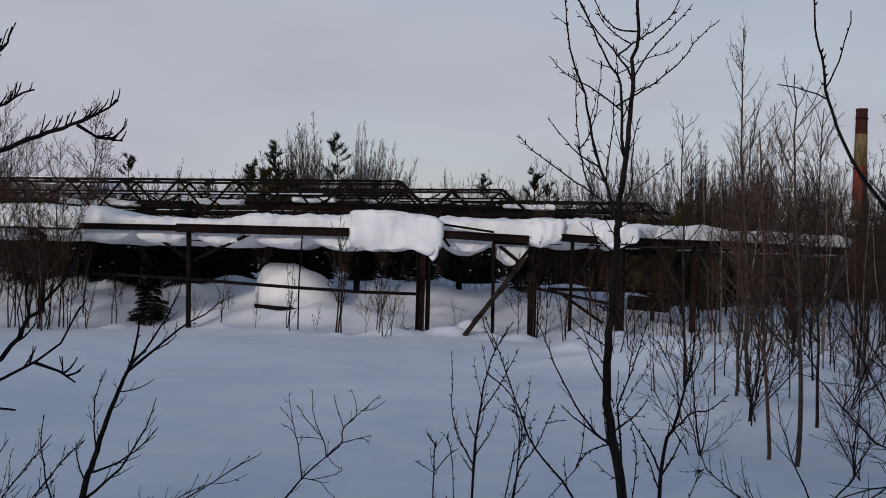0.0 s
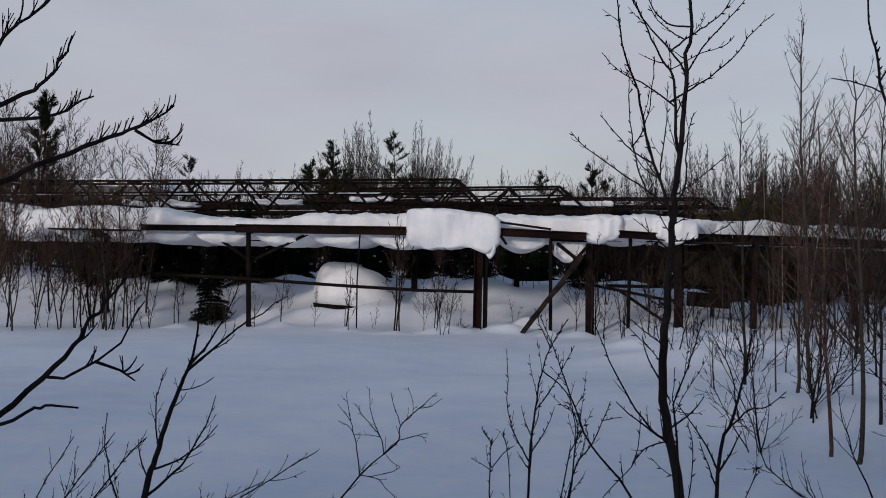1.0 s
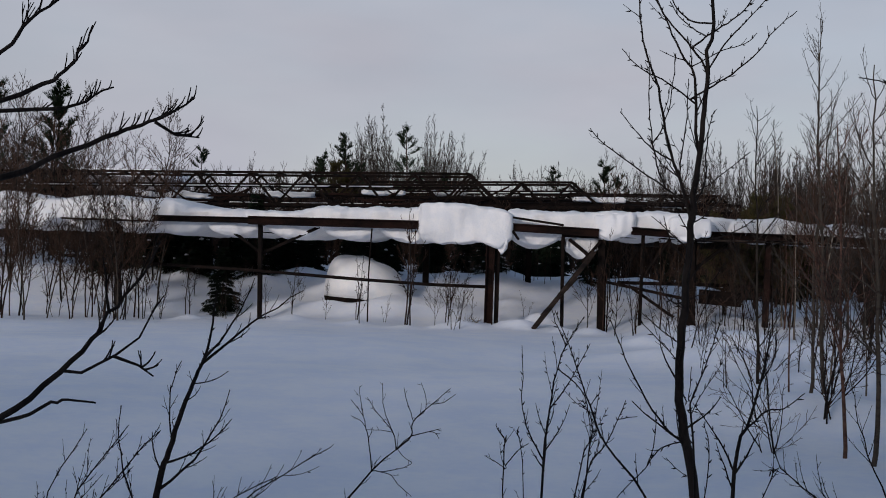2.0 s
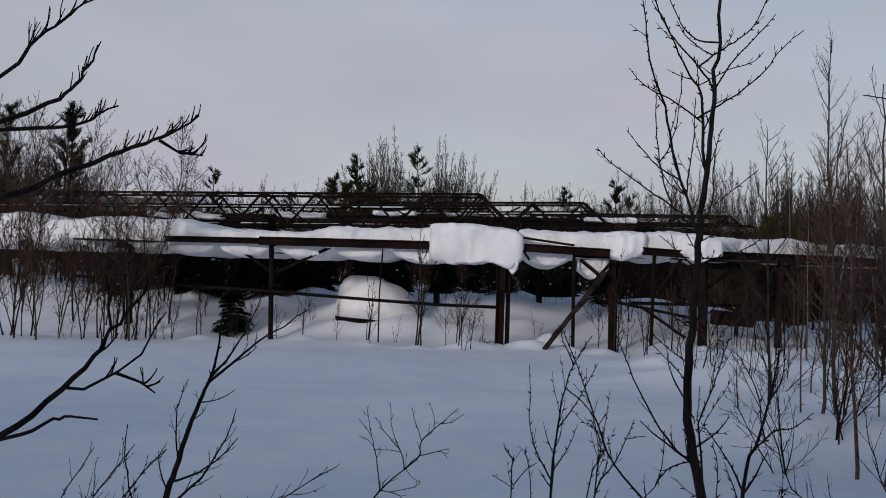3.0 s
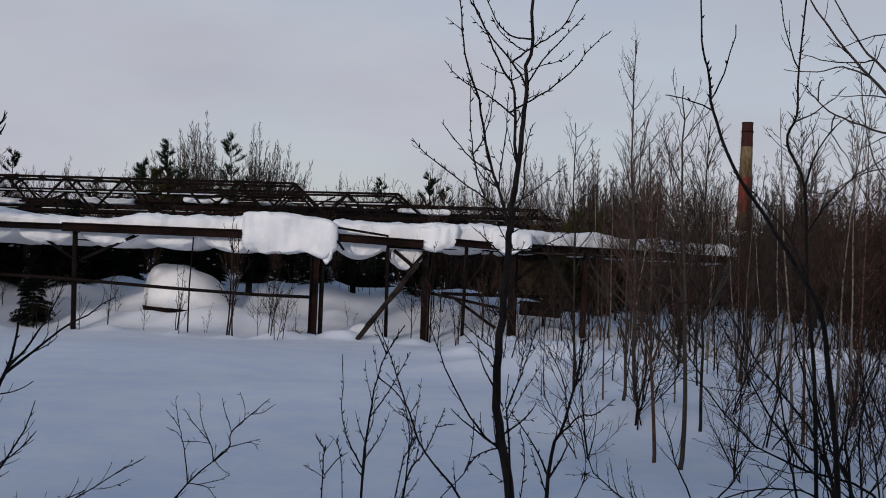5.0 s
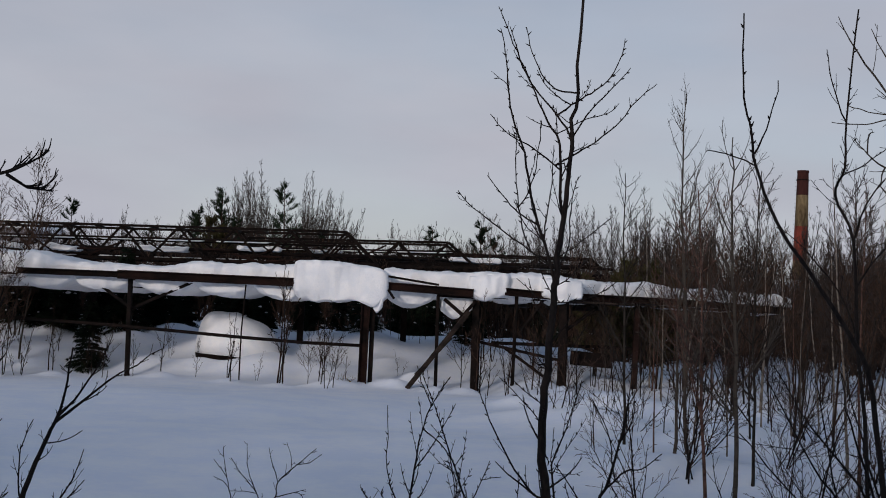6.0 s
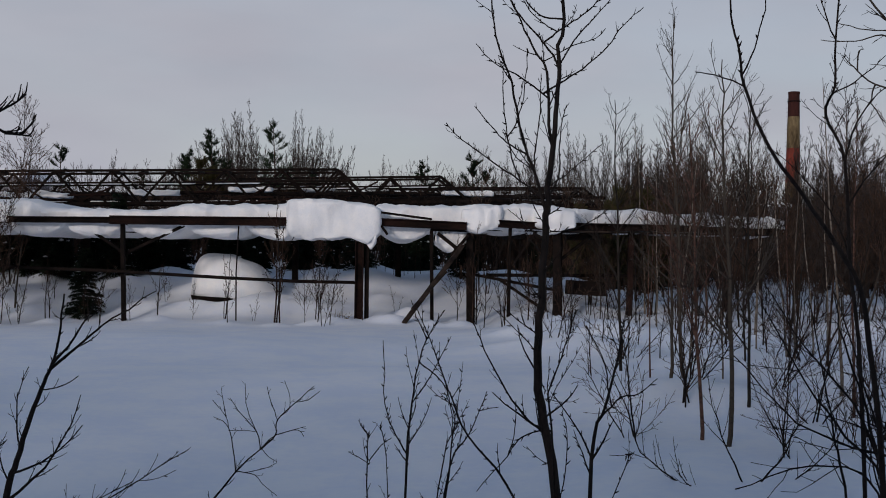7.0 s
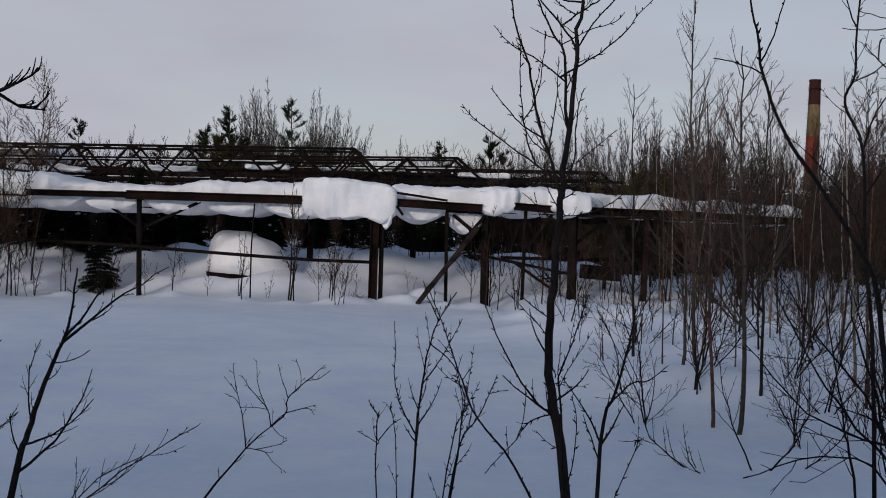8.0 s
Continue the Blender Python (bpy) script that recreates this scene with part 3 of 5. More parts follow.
    while y < 26.5:
        part("board", bar((-9.2 + rng.uniform(-0.2, 0.2), y, 1.93), (4.6 + rng.uniform(-0.3, 0.3), y, 1.93), 0.19, 0.035), WOOD, ob)
        y += 0.21
    # receding deck at the far end
    for i in range(8):
        s = i * 0.22
        part("board", bar((4.6 - s * 0.6, 23.4 + s * 0.8, 1.94), (10.3 - s * 0.6, 27.8 + s * 0.8, 1.97), 0.2, 0.035), WOOD, ob)
    # rusty sheets hanging under the deck
    for x, z0, z1, w in ((3.9, 0.62, 0.92, 0.9),):
        part("sheet", bar((x, 23.6, (z0 + z1) / 2), (x + w, 23.7, (z0 + z1) / 2 - 0.05), 0.012, z1 - z0, 0.003), RUST_DARK, ob)
    return tagged(ob, kind="structure")


front_rack()


def fallen_beam():
    ob = thing("fallen_beam", 0, 0, 0, "dark weathered timber leaning on the rack, dusted with snow", "timber beam")
    part("timber", bar((1.62, 22.25, 1.62), (0.46, 22.0, ground_at(0.46, 22.0) - 0.02), 0.075, 0.085), WOOD, ob)
    part("timber", bar((1.30, 22.18, 1.10), (0.62, 22.05, 0.34), 0.07, 0.05), WOOD, ob)
    part("snow_strip", bar((1.30, 22.18, 1.185), (1.08, 22.15, 0.90), 0.06, 0.03, 0.012), SNOW_CAP, ob, "thin strip of snow")


fallen_beam()

low_pipe = tagged(new("rail_pipe", mesh_of("rail_pipe", *pipe([(-9.5, 23.2, 1.16), (-7.3, 22.5, 1.06), (-5.2, 22.4, 1.005), (-3.0, 22.4, 0.90), (-1.6, 22.4, 0.85), (-0.4, 22.38, 0.845)], 0.033, 8), RUST_DARK)),
                  "long thin rusty pipe sagging between the posts", "pipe")
thin_rod = tagged(new("thin_rod", mesh_of("thin_rod", *pipe([(-2.83, 22.35, ground_at(-2.83, 22.35) - 0.2), (-2.84, 22.35, 1.0), (-2.80, 22.33, 1.93)], 0.016, 6), RUST_DARK)),
                  "thin dark steel rod standing upright under the beam", "rod")


def bump_fn(*knots):
    """Smooth height through (x, z) knots."""
    def f(x):
        for (a, za), (b, zb) in zip(knots, knots[1:]):
            if x <= b:
                t = min(1, max(0, (x - a) / (b - a)))
                t = t * t * (3 - 2 * t)
                return za + (zb - za) * t
        return knots[-1][1]
    return f


snow_slab("roof_snow", "thick white snow lying along the old rack deck with a scalloped lower edge", -15.5, -1.5, lambda x: 22.52 + 0.45 * max(0, -7.2 - x), 3.9,
          bump_fn((-15.5, 2.55), (-12, 2.5), (-9.6, 2.40), (-8.4, 2.47), (-7.2, 2.40), (-6.2, 2.24), (-4.6, 2.23), (-4.0, 2.33), (-2.4, 2.38), (-1.5, 2.46)),
          lambda x: scallop(x, -5.05, 1.18, 1.66, 1.94) if x > -7.3 else 1.80 + 0.12 * math.sin(x * 5), 21)
snow_slab("snow_block", "huge overhanging block of packed white snow hanging over the beam", -1.90, 0.04, lambda x: 22.12, 1.9,
          bump_fn((-2.0, 2.40), (-1.85, 2.48), (-1.5, 2.50), (-0.9, 2.46), (-0.3, 2.44), (0.03, 2.32)),
          bump_fn((-2.0, 1.96), (-1.9, 1.80), (-1.75, 1.72), (-1.1, 1.68), (-0.6, 1.71), (-0.3, 1.64), (0.03, 1.80)), 22, square=(0.10, 0.17), rough=0.8, ragged=0.05)
snow_slab("hanging_snow", "sagging lip of snow below the rusty beam", -2.60, -1.80, lambda x: 22.45, 1.2, lambda x: 2.05, bump_fn((-2.60, 1.90), (-2.35, 1.74), (-1.95, 1.68), (-1.80, 1.72)), 29, square=(0.12, 0.2), rough=0.7, ragged=0.04)
snow_slab("snow_tongue", "narrow tongue of snow hanging from the packed block", -0.32, -0.08, lambda x: 22.15, 0.5, bump_fn((-0.32, 1.95), (-0.08, 2.1)), bump_fn((-0.32, 1.62), (-0.2, 1.50), (-0.08, 1.62)), 23)
snow_slab("roof_snow", "thick white snow lying along the rusty rack deck", -0.15, 3.8, lambda x: 22.55, 3.6,
          bump_fn((-0.15, 2.40), (0.6, 2.40), (1.3, 2.44), (2.2, 2.43), (2.9, 2.43), (3.3, 2.42), (3.8, 2.40)),
          lambda x: scallop(x, -0.05, 1.05, 1.67, 1.92) if x < 1.0 else 1.90 + 0.04 * math.sin(x * 4), 24)
snow_slab("hanging_snow", "rounded lump of snow sagging below the deck", 1.10, 1.78, lambda x: 22.62, 1.4, lambda x: 1.95, bump_fn((1.10, 1.62), (1.42, 1.47), (1.78, 1.66)), 25)
snow_slab("hanging_snow", "rounded lump of snow draped over the rusty beam end", 1.60, 2.46, lambda x: 22.36, 1.4, lambda x: 2.40, bump_fn((1.66, 1.94), (1.95, 1.84), (2.15, 1.92), (2.40, 1.96)), 26)
snow_slab("hanging_snow", "rounded lump of snow draped over the rusty beam end", 3.05, 3.95, lambda x: 22.4, 1.6, lambda x: 2.40, bump_fn((3.10, 1.95), (3.45, 1.83), (3.75, 1.95)), 27)
snow_slab("roof_snow", "long bank of snow on the far deck behind saplings", 3.6, 10.2, lambda x: 22.7 + (x - 3.6) * 0.78, 2.6,
          bump_fn((3.6, 2.42), (4.6, 2.40), (5.6, 2.46), (6.6, 2.40), (8.4, 2.43), (9.6, 2.40), (10.2, 2.30)),
          lambda x: scallop(x, 3.6, 1.3, 1.92, 2.06), 28)


def snow_covered_tank():
    ob = thing("covered_tub", -3.35, 25, 0, "dark steel tub buried under a smooth dome of snow", "tub")
    zb = 0.30
    v, f, n, k = [], [], 32, 12
    for i in range(k + 1):
        t = i / k
        for j in range(n):
            a = 2 * math.pi * j / n
            c, s = math.cos(a), math.sin(a)
            r = math.cos(t * math.pi / 2) ** 0.42 if t < 1 else 0.01
            wx = 0.80 if c < 0 else 0.95 + 0.35 * (1 - t) ** 2
            z = zb + 0.14 - 0.12 * max(0, c) + 0.90 * math.sin(t * math.pi / 2) ** 1.1 * (1 - 0.16 * c * (1 - t))
            p = Vector((c * r * wx, s * r * 0.95, z))
            p.z += noise.noise(p * 2.1) * 0.06
            v.append(p)
    base = len(v)
    for j in range(n):
        a = 2 * math.pi * j / n
        v.append(Vector((math.cos(a) * 0.7, math.sin(a) * 0.7, zb + 0.14)))
    f += [(i * n + j, i * n + (j + 1) % n, (i + 1) * n + (j + 1) % n, (i + 1) * n + j) for i in range(k) for j in range(n)]
    f += [(base + j, base + (j + 1) % n, (j + 1) % n, j) for j in range(n)]
    part("snow_dome", mesh_of("snow_dome", v, f, SNOW_CAP), SNOW_CAP, ob, "smooth dome of snow")
    bm = bmesh.new()
    bmesh.ops.create_cone(bm, cap_ends=True, segments=28, radius1=0.60, radius2=0.72, depth=0.5, matrix=Matrix.Translation((-0.06, -0.16, zb - 0.10)))
    part("tub_wall", bm, RUST_DARK, ob)
    return ob


snow_covered_tank()


# ---- lattice galleries behind ----
def truss(name, label, xa, xb, y, z0, z1, rise, panel, nose, width=1.3, r=0.047):
    """A lattice girder pair from xa to xb: bottom height z0 at xa, z1 at xb, rise above; nose: run of the sloped end at xb."""
    ob = thing(name, 0, 0, 0, label, "steel truss")
    zz = lambda x: z0 + (z1 - z0) * (x - xa) / (xb - xa)
    n = max(2, round((xb - nose - xa) / panel))
    for side, yy in enumerate((y, y + width)):
        part("bottom_chord", bar((xa, yy, zz(xa)), (xb, yy, zz(xb)), r * 1.6, r * 1.7), RUST_DARK, ob)
        part("top_chord", bar((xa, yy, zz(xa) + rise), (xb - nose, yy, zz(xb - nose) + rise), r * 1.3, r * 1.4), RUST_DARK, ob)
        part("end_post", bar((xb - nose, yy, zz(xb - nose) + rise), (xb, yy, zz(xb)), r * 1.5, r * 1.7), RUST_DARK, ob)
        part("middle_chord", bar((xa, yy, zz(xa) + rise * 0.62), (xb - nose * 0.7, yy, zz(xb) + rise * 0.62), r, r), RUST_DARK, ob)
        for i in range(n):
            x0, x1 = xa + (xb - nose - xa) * i / n, xa + (xb - nose - xa) * (i + 1) / n
            lo, hi = (x0, x1) if i % 2 else (x1, x0)
            part("diagonal", bar((lo, yy + 0.03, zz(lo)), (hi, yy + 0.03, zz(hi) + rise), r, r * 1.3), RUST_DARK, ob)
            if side == 0 and i % 2:
                part("stay", bar((x0, yy - 0.04, zz(x0) + rise * 0.5), ((x0 + x1) / 2 + panel * 0.4, yy - 0.04, zz(x1)), r * 0.8, r * 0.9), RUST_DARK, ob)
    rng = random.Random(int(y * 10))
    for i in range(n // 2):      # bent and hanging members
        x = rng.uniform(xa + 1, xb - 1.5)
        dx, dz = rng.uniform(0.5, 1.3) * rng.choice((-1, 1)), rng.uniform(-0.3, 0.4)
        part("bent_brace", bar((x, y - 0.06, zz(x) + rise * rng.uniform(0.0, 0.9)), (x + dx, y - 0.08, zz(x) + max(-0.22, dz)), r * 0.9, r * 1.1), RUST, ob)
    for i in range(n + 1):
        x = xa + (xb - nose - xa) * i / n
        part("tie", bar((x, y, zz(x) + rise), (x, y + width, zz(x) + rise), r, r), RUST_DARK, ob)
        part("tie", bar((x, y, zz(x)), (x, y + width, zz(x)), r, r * 1.4), RUST_DARK, ob)
    x = xa + 0.4
    while x < xb - nose - 0.6:      # snow lying on the chords of the rear girder
        ln = min(rng.uniform(0.5, 2.2), xb - nose - x)
        for lift in (rise * 0.62 + r * 0.5, r * 0.85):
            if rng.random() < 0.75:
                snow_slab("snow_patch", "strip of snow lying on a rusty girder", x, x + ln, lambda v: y + width - 0.10, 0.2, lambda v, d=lift: zz(v) + d + 0.065, lambda v, d=lift: zz(v) + d - 0.004, rng.randrange(999), rough=0.22)
        x += ln + rng.uniform(0.1, 0.6)
    for x in (xa + 0.3, (xa + xb) / 2, xb - 0.3):
        for yy in (y, y + width):
            part("leg", bar((x, yy, ground_at(x, yy) - 0.3), (x, yy, zz(x)), 0.14, 0.14), RUST_DARK, ob)
    return ob


truss("truss_gallery", "rusty lattice steel gallery running above the snowy deck", -16.0, -0.30, 30.0, 2.38, 2.74, 0.86, 0.74, 0.9)
truss("truss_gallery", "rusty lattice steel gallery span behind the first one", -4.2, 2.55, 33.2, 2.72, 2.92, 0.74, 0.76, 0.85)
truss("truss_gallery", "low rusty lattice span farther along the line", 0.2, 7.6, 38.0, 2.86, 2.98, 0.66, 0.8, 0.8)
for yy, zz, r, x0, x1 in ((31.0, 3.02, 0.05, -17, 0.2), (34.4, 2.98, 0.09, -12, 4.0), (35.2, 3.12, 0.07, -14, 6.0), (39.2, 3.05, 0.10, -6, 9), (40.2, 3.42, 0.06, -8, 8)):
    pts = [(x0 + (x1 - x0) * i / 12, yy + 0.03 * math.sin(i * 2.1), zz - 0.30 * (30 / yy) * (1 - (x0 + (x1 - x0) * i / 12 + 17) / 18) * (x0 < -10) + 0.025 * math.sin(i * 1.7 + yy)) for i in range(13)]
    ob = thing("steam_pipe", 0, 0, 0, "long rusty lagged pipe carried on the gallery", "pipe", "pipes on the gallery")
    part("pipe_run", mesh_of("pipe_run", *pipe(pts, r, 10), RUST_DARK), RUST_DARK, ob)
    for i in range(1, 12, 2):
        x, y, z = pts[i]
        part("saddle", bar((x, y, ground_at(x, y) - 0.3), (x, y, z), 0.07, 0.07), RUST_DARK, ob)
for i, (x, y, z, w) in enumerate(((-9.5, 31.0, 2.70, 2.2), (-6.2, 31.0, 2.82, 1.4), (-3.6, 31.0, 2.95, 1.2), (-1.9, 33.6, 3.12, 1.0), (2.6, 34.4, 3.10, 1.6), (5.0, 39.0, 3.2, 2.0))):
    snow_slab("snow_patch", "strip of snow lying on the rusty pipes", x - w / 2, x + w / 2, lambda v, y=y: y - 0.2, 0.45, lambda v, z=z: z + 0.17, lambda v, z=z: z + 0.03, 60 + i)


# ---- far plant: chimney, sheds, wooded skyline ----
def chimney():
    x, y = 95.9, 260.0
    ob = thing("chimney", x, y, 0, "tall factory chimney in faded red and cream bands with sooty top", "chimney")
    cuts = [(-1.0, 5.2, CREAM), (5.2, 12.3, RED_PAINT), (12.3, 17.5, CREAM), (17.5, 25.6, RED_PAINT), (25.6, 33.0, CREAM), (33.0, 38.6, DARK_RED)]
    rad = lambda z: 2.05 - 0.020 * z
    for a, b, m in cuts:
        v, f, n = [], [], 28
        for z in np.linspace(a, b, 5):
            v += [Vector((math.cos(2 * math.pi * j / n) * rad(z), math.sin(2 * math.pi * j / n) * rad(z), z)) for j in range(n)]
        f = [(i * n + j, i * n + (j + 1) % n, (i + 1) * n + (j + 1) % n, (i + 1) * n + j) for i in range(4) for j in range(n)]
        part("band", mesh_of("band", v, f, m), m, ob)
    bm = bmesh.new()
    bmesh.ops.create_cone(bm, cap_ends=True, segments=28, radius1=1.36, radius2=1.36, depth=0.5, matrix=Matrix.Translation((0, 0, 38.6)))
    part("rim", bm, DARK_RED, ob)
    for z in (36.6,):
        bm = bmesh.new()
        bmesh.ops.create_cone(bm, cap_ends=True, segments=28, radius1=rad(z) + 0.22, radius2=rad(z) + 0.22, depth=0.18, matrix=Matrix.Translation((0, 0, z)))
        part("platform", bm, RUST_DARK, ob)
    for k in range(30):
        part("rung", bar((-rad(k) - 0.12, -0.3, 8 + k), (-rad(k) - 0.12, 0.3, 8 + k), 0.08, 0.08), RUST_DARK, ob)


chimney()


def far_shed(x, y, w, d, h, label):
    ob = thing("factory_shed", x, y, 0, label, "building", "far factory sheds")
    bm = bmesh.new()
    bmesh.ops.create_cube(bm, size=1, matrix=Matrix.Translation((0, 0, h / 2)) @ Matrix.Diagonal((w, d, h, 1)))
    part("wall", bm, FAR_WALL, ob)
    bm = bmesh.new()
    bmesh.ops.create_cube(bm, size=1, matrix=Matrix.Translation((0, 0, h + 0.4)) @ Matrix.Diagonal((w + 1, d + 1, 0.8, 1)))
    bmesh.ops.bevel(bm, geom=bm.edges, offset=0.3, segments=2, affect="EDGES")
    part("roof", bm, SNOW_CAP, ob, "snow-covered flat roof")
    for i in range(int(w / 5)):
        wx = -w / 2 + 3 + i * 5
        window = part("window", bar((wx - 1.2, -d / 2 - 0.05, h * 0.6), (wx + 1.2, -d / 2 - 0.05, h * 0.6), 0.1, 1.6, 0.02), FAR_WOOD, ob)
    return ob


far_shed(72, 210, 34, 14, 9.6, "long grey factory shed with snow on its flat roof")
far_shed(104, 230, 30, 14, 10.8, "long grey factory shed with snow on its flat roof")
far_shed(-42, 122, 10, 10, 7.9, "low grey building with a snowy flat roof")


# ---- near plants ----
TREE = young_tree("young_tree", "slim dark bare young tree with many upright budded limbs", 5.5,
           [(0.98, 0.0), (0.91, 0.44), (0.84, 0.83), (0.82, 1.10), (0.83, 1.43), (0.85, 1.76), (0.87, 2.04), (0.90, 2.26), (0.90, 2.51), (0.92, 2.73), (0.93, 3.3)], 0.028, 0.0065,
           [], BARK, 1, wob=0.0055, start=0.12)
limb_on(TREE, 0.0095, 0.12, [(0.86, 2.21), (0.85, 2.47), (0.8, 2.57), (0.72, 2.73), (0.64, 2.91), (0.58, 3.08)])
limb_on(TREE, 0.0062, -0.1, [(0.89, 2.53), (0.8, 2.64), (0.7, 2.74), (0.62, 2.87), (0.55, 3.02), (0.50, 3.12)])
limb_on(TREE, 0.0098, -0.15, [(0.83, 1.86), (0.73, 2.13), (0.66, 2.41), (0.58, 2.63), (0.55, 2.84), (0.51, 3.0)])
limb_on(TREE, 0.0045, 0.2, [(0.85, 2.36), (0.7, 2.47), (0.6, 2.53), (0.51, 2.64)])
limb_on(TREE, 0.0058, 0.15, [(0.76, 1.91), (0.6, 2.02), (0.44, 2.14), (0.36, 2.23)])
limb_on(TREE, 0.0050, -0.12, [(0.75, 2.05), (0.67, 2.1), (0.58, 2.17), (0.48, 2.28)])
limb_on(TREE, 0.0045, 0.1, [(0.71, 1.93), (0.67, 2.1), (0.64, 2.33), (0.64, 2.56)])
limb_on(TREE, 0.0038, -0.2, [(0.71, 2.24), (0.73, 2.38), (0.73, 2.56)])
limb_on(TREE, 0.0055, 0.1, [(0.91, 2.42), (1.03, 2.5), (1.16, 2.62), (1.24, 2.73), (1.35, 2.83)])
limb_on(TREE, 0.0045, -0.12, [(0.91, 2.51), (1.0, 2.66), (1.09, 2.76), (1.16, 2.85)])
limb_on(TREE, 0.0050, 0.15, [(0.92, 2.69), (1.02, 2.76), (1.1, 2.84), (1.16, 2.97), (1.18, 3.06)])
limb_on(TREE, 0.0030, -0.05, [(0.92, 2.58), (0.98, 2.61), (1.08, 2.64), (1.13, 2.69)])
limb_on(TREE, 0.0050, 0.1, [(0.91, 2.72), (0.83, 2.74), (0.76, 2.8), (0.69, 2.94), (0.66, 3.07)])
limb_on(TREE, 0.0038, 0.2, [(0.91, 2.67), (0.84, 2.72), (0.78, 2.79), (0.74, 2.88)])
limb_on(TREE, 0.0050, 0.2, [(0.84, 1.83), (0.92, 1.97), (0.94, 2.22), (0.98, 2.34)])
limb_on(TREE, 0.0036, -0.2, [(0.84, 1.89), (0.96, 1.99), (1.08, 2.1)])
limb_on(TREE, 0.0034, 0.15, [(0.85, 1.75), (0.94, 1.82), (1.04, 1.92)])
limb_on(TREE, 0.0034, -0.15, [(0.85, 1.67), (1.01, 1.71), (1.13, 1.8)])
limb_on(TREE, 0.0042, 0.12, [(0.79, 2.09), (0.82, 2.28), (0.83, 2.48)])
limb_on(TREE, 0.0034, 0.2, [(0.78, 1.97), (0.69, 2.08), (0.66, 2.2)])
limb_on(TREE, 0.0085, -0.12, [(0.84, 0.71), (0.75, 0.79), (0.63, 0.96), (0.53, 1.16), (0.46, 1.31)])
limb_on(TREE, 0.0040, 0.1, [(0.82, 1.07), (0.75, 1.17), (0.61, 1.3)])
limb_on(TREE, 0.0036, -0.1, [(0.83, 1.18), (0.72, 1.25), (0.62, 1.33)])
limb_on(TREE, 0.0034, 0.15, [(0.83, 1.34), (0.74, 1.42), (0.71, 1.55)])
limb_on(TREE, 0.0036, -0.1, [(0.84, 1.39), (0.93, 1.45), (1.01, 1.59)])
limb_on(TREE, 0.0040, 0.12, [(0.84, 0.95), (0.88, 0.9), (0.9, 1.06)])
limb_on(TREE, 0.0040, -0.1, [(0.84, 0.72), (0.74, 0.68), (0.67, 0.6), (0.52, 0.43)])
limb_on(TREE, 0.0026, 0.05, [(0.68, 0.61), (0.71, 0.72), (0.71, 0.85)])
limb_on(TREE, 0.0022, 0.0, [(0.87, 0.55), (0.82, 0.58), (0.77, 0.63)])
limb_on(TREE, 0.0036, 0.1, [(0.83, 1.58), (0.76, 1.67), (0.73, 1.8)])
limb_on(TREE, 0.0036, -0.1, [(0.84, 1.72), (0.77, 1.83), (0.75, 1.94)])
SHOOT = thing("sapling", 1.03, 5.2, ground_at(1.03, 5.2) - 0.06, "thin dark sapling with forked budded twigs rising from snow", "bush")
limb_on(SHOOT, 0.0125, 0.05, [(1.03, 0.18), (1.04, 0.63), (1.11, 0.89), (1.17, 1.15), (1.19, 1.27)], name="stem")
limb_on(SHOOT, 0.0055, 0.05, [(1.04, 0.63), (0.97, 0.77), (0.85, 0.93)], name="stem")
limb_on(SHOOT, 0.0050, 0.1, [(1.1, 0.83), (1.19, 0.91), (1.27, 0.92), (1.37, 0.99)], name="stem")
limb_on(SHOOT, 0.0040, -0.1, [(1.12, 0.94), (1.08, 1.1), (0.99, 1.25)], name="stem")
limb_on(SHOOT, 0.0040, 0.1, [(1.14, 1.05), (1.22, 1.15), (1.23, 1.26)], name="stem")
limb_on(SHOOT, 0.0065, 0.1, [(0.9, 0.18), (0.85, 0.78), (0.84, 0.93), (0.92, 1.15), (0.97, 1.32)], name="stem")
limb_on(SHOOT, 0.0034, 0.1, [(0.91, 0.51), (0.93, 0.73), (0.91, 0.83)], name="stem")
limb_on(SHOOT, 0.0030, 0.1, [(0.92, 0.21), (1.21, 0.58), (1.22, 0.62)], name="stem")
young_tree("sapling", "dark bare sapling leaning over the snow with fine twigs", 4.5,
           [(-1.52, 0.0), (-1.41, 0.58), (-1.37, 0.74), (-1.32, 0.91), (-1.27, 1.05), (-1.24, 1.12), (-1.21, 1.23), (-1.19, 1.40)], 0.016, 0.003,
           [(1.10, -0.86, 1.41, 0.03, 0.1, 0.007), (1.13, -1.02, 1.46, -0.05, -0.1, 0.006), (1.02, -1.15, 1.07, -0.1, 0.05, 0.003), (0.58, -1.15, 0.99, -0.10, 0.1, 0.007),
            (0.70, -1.09, 0.90, -0.08, -0.1, 0.006), (0.65, -1.47, 0.80, 0.08, 0.1, 0.004), (0.5, -1.50, 0.95, 0.1, -0.2, 0.005), (0.8, -1.36, 1.1, 0.1, 0.1, 0.004)], BARK, 3, start=0.3, twigs=FULL_TWIGS)
stems_bush("sapling", "low spreading sapling with fine side twigs over the snow", -1.95, 4.4,
           [(-1.54, 0.84, 0.05, 0.1, 0.008), (-1.36, 0.85, 0.06, -0.05, 0.008), (-1.75, 0.8, 0.08, 0.2, 0.006), (-1.6, 0.62, -0.06, -0.1, 0.005)], BARK, 4, twigs=FULL_TWIGS)
stems_bush("sapling", "low arching twig reaching out above the snow", -1.45, 4.6,
           [(-0.74, 0.75, 0.12, 0.1, 0.006), (-0.92, 0.66, 0.14, -0.1, 0.005)], BARK, 5)
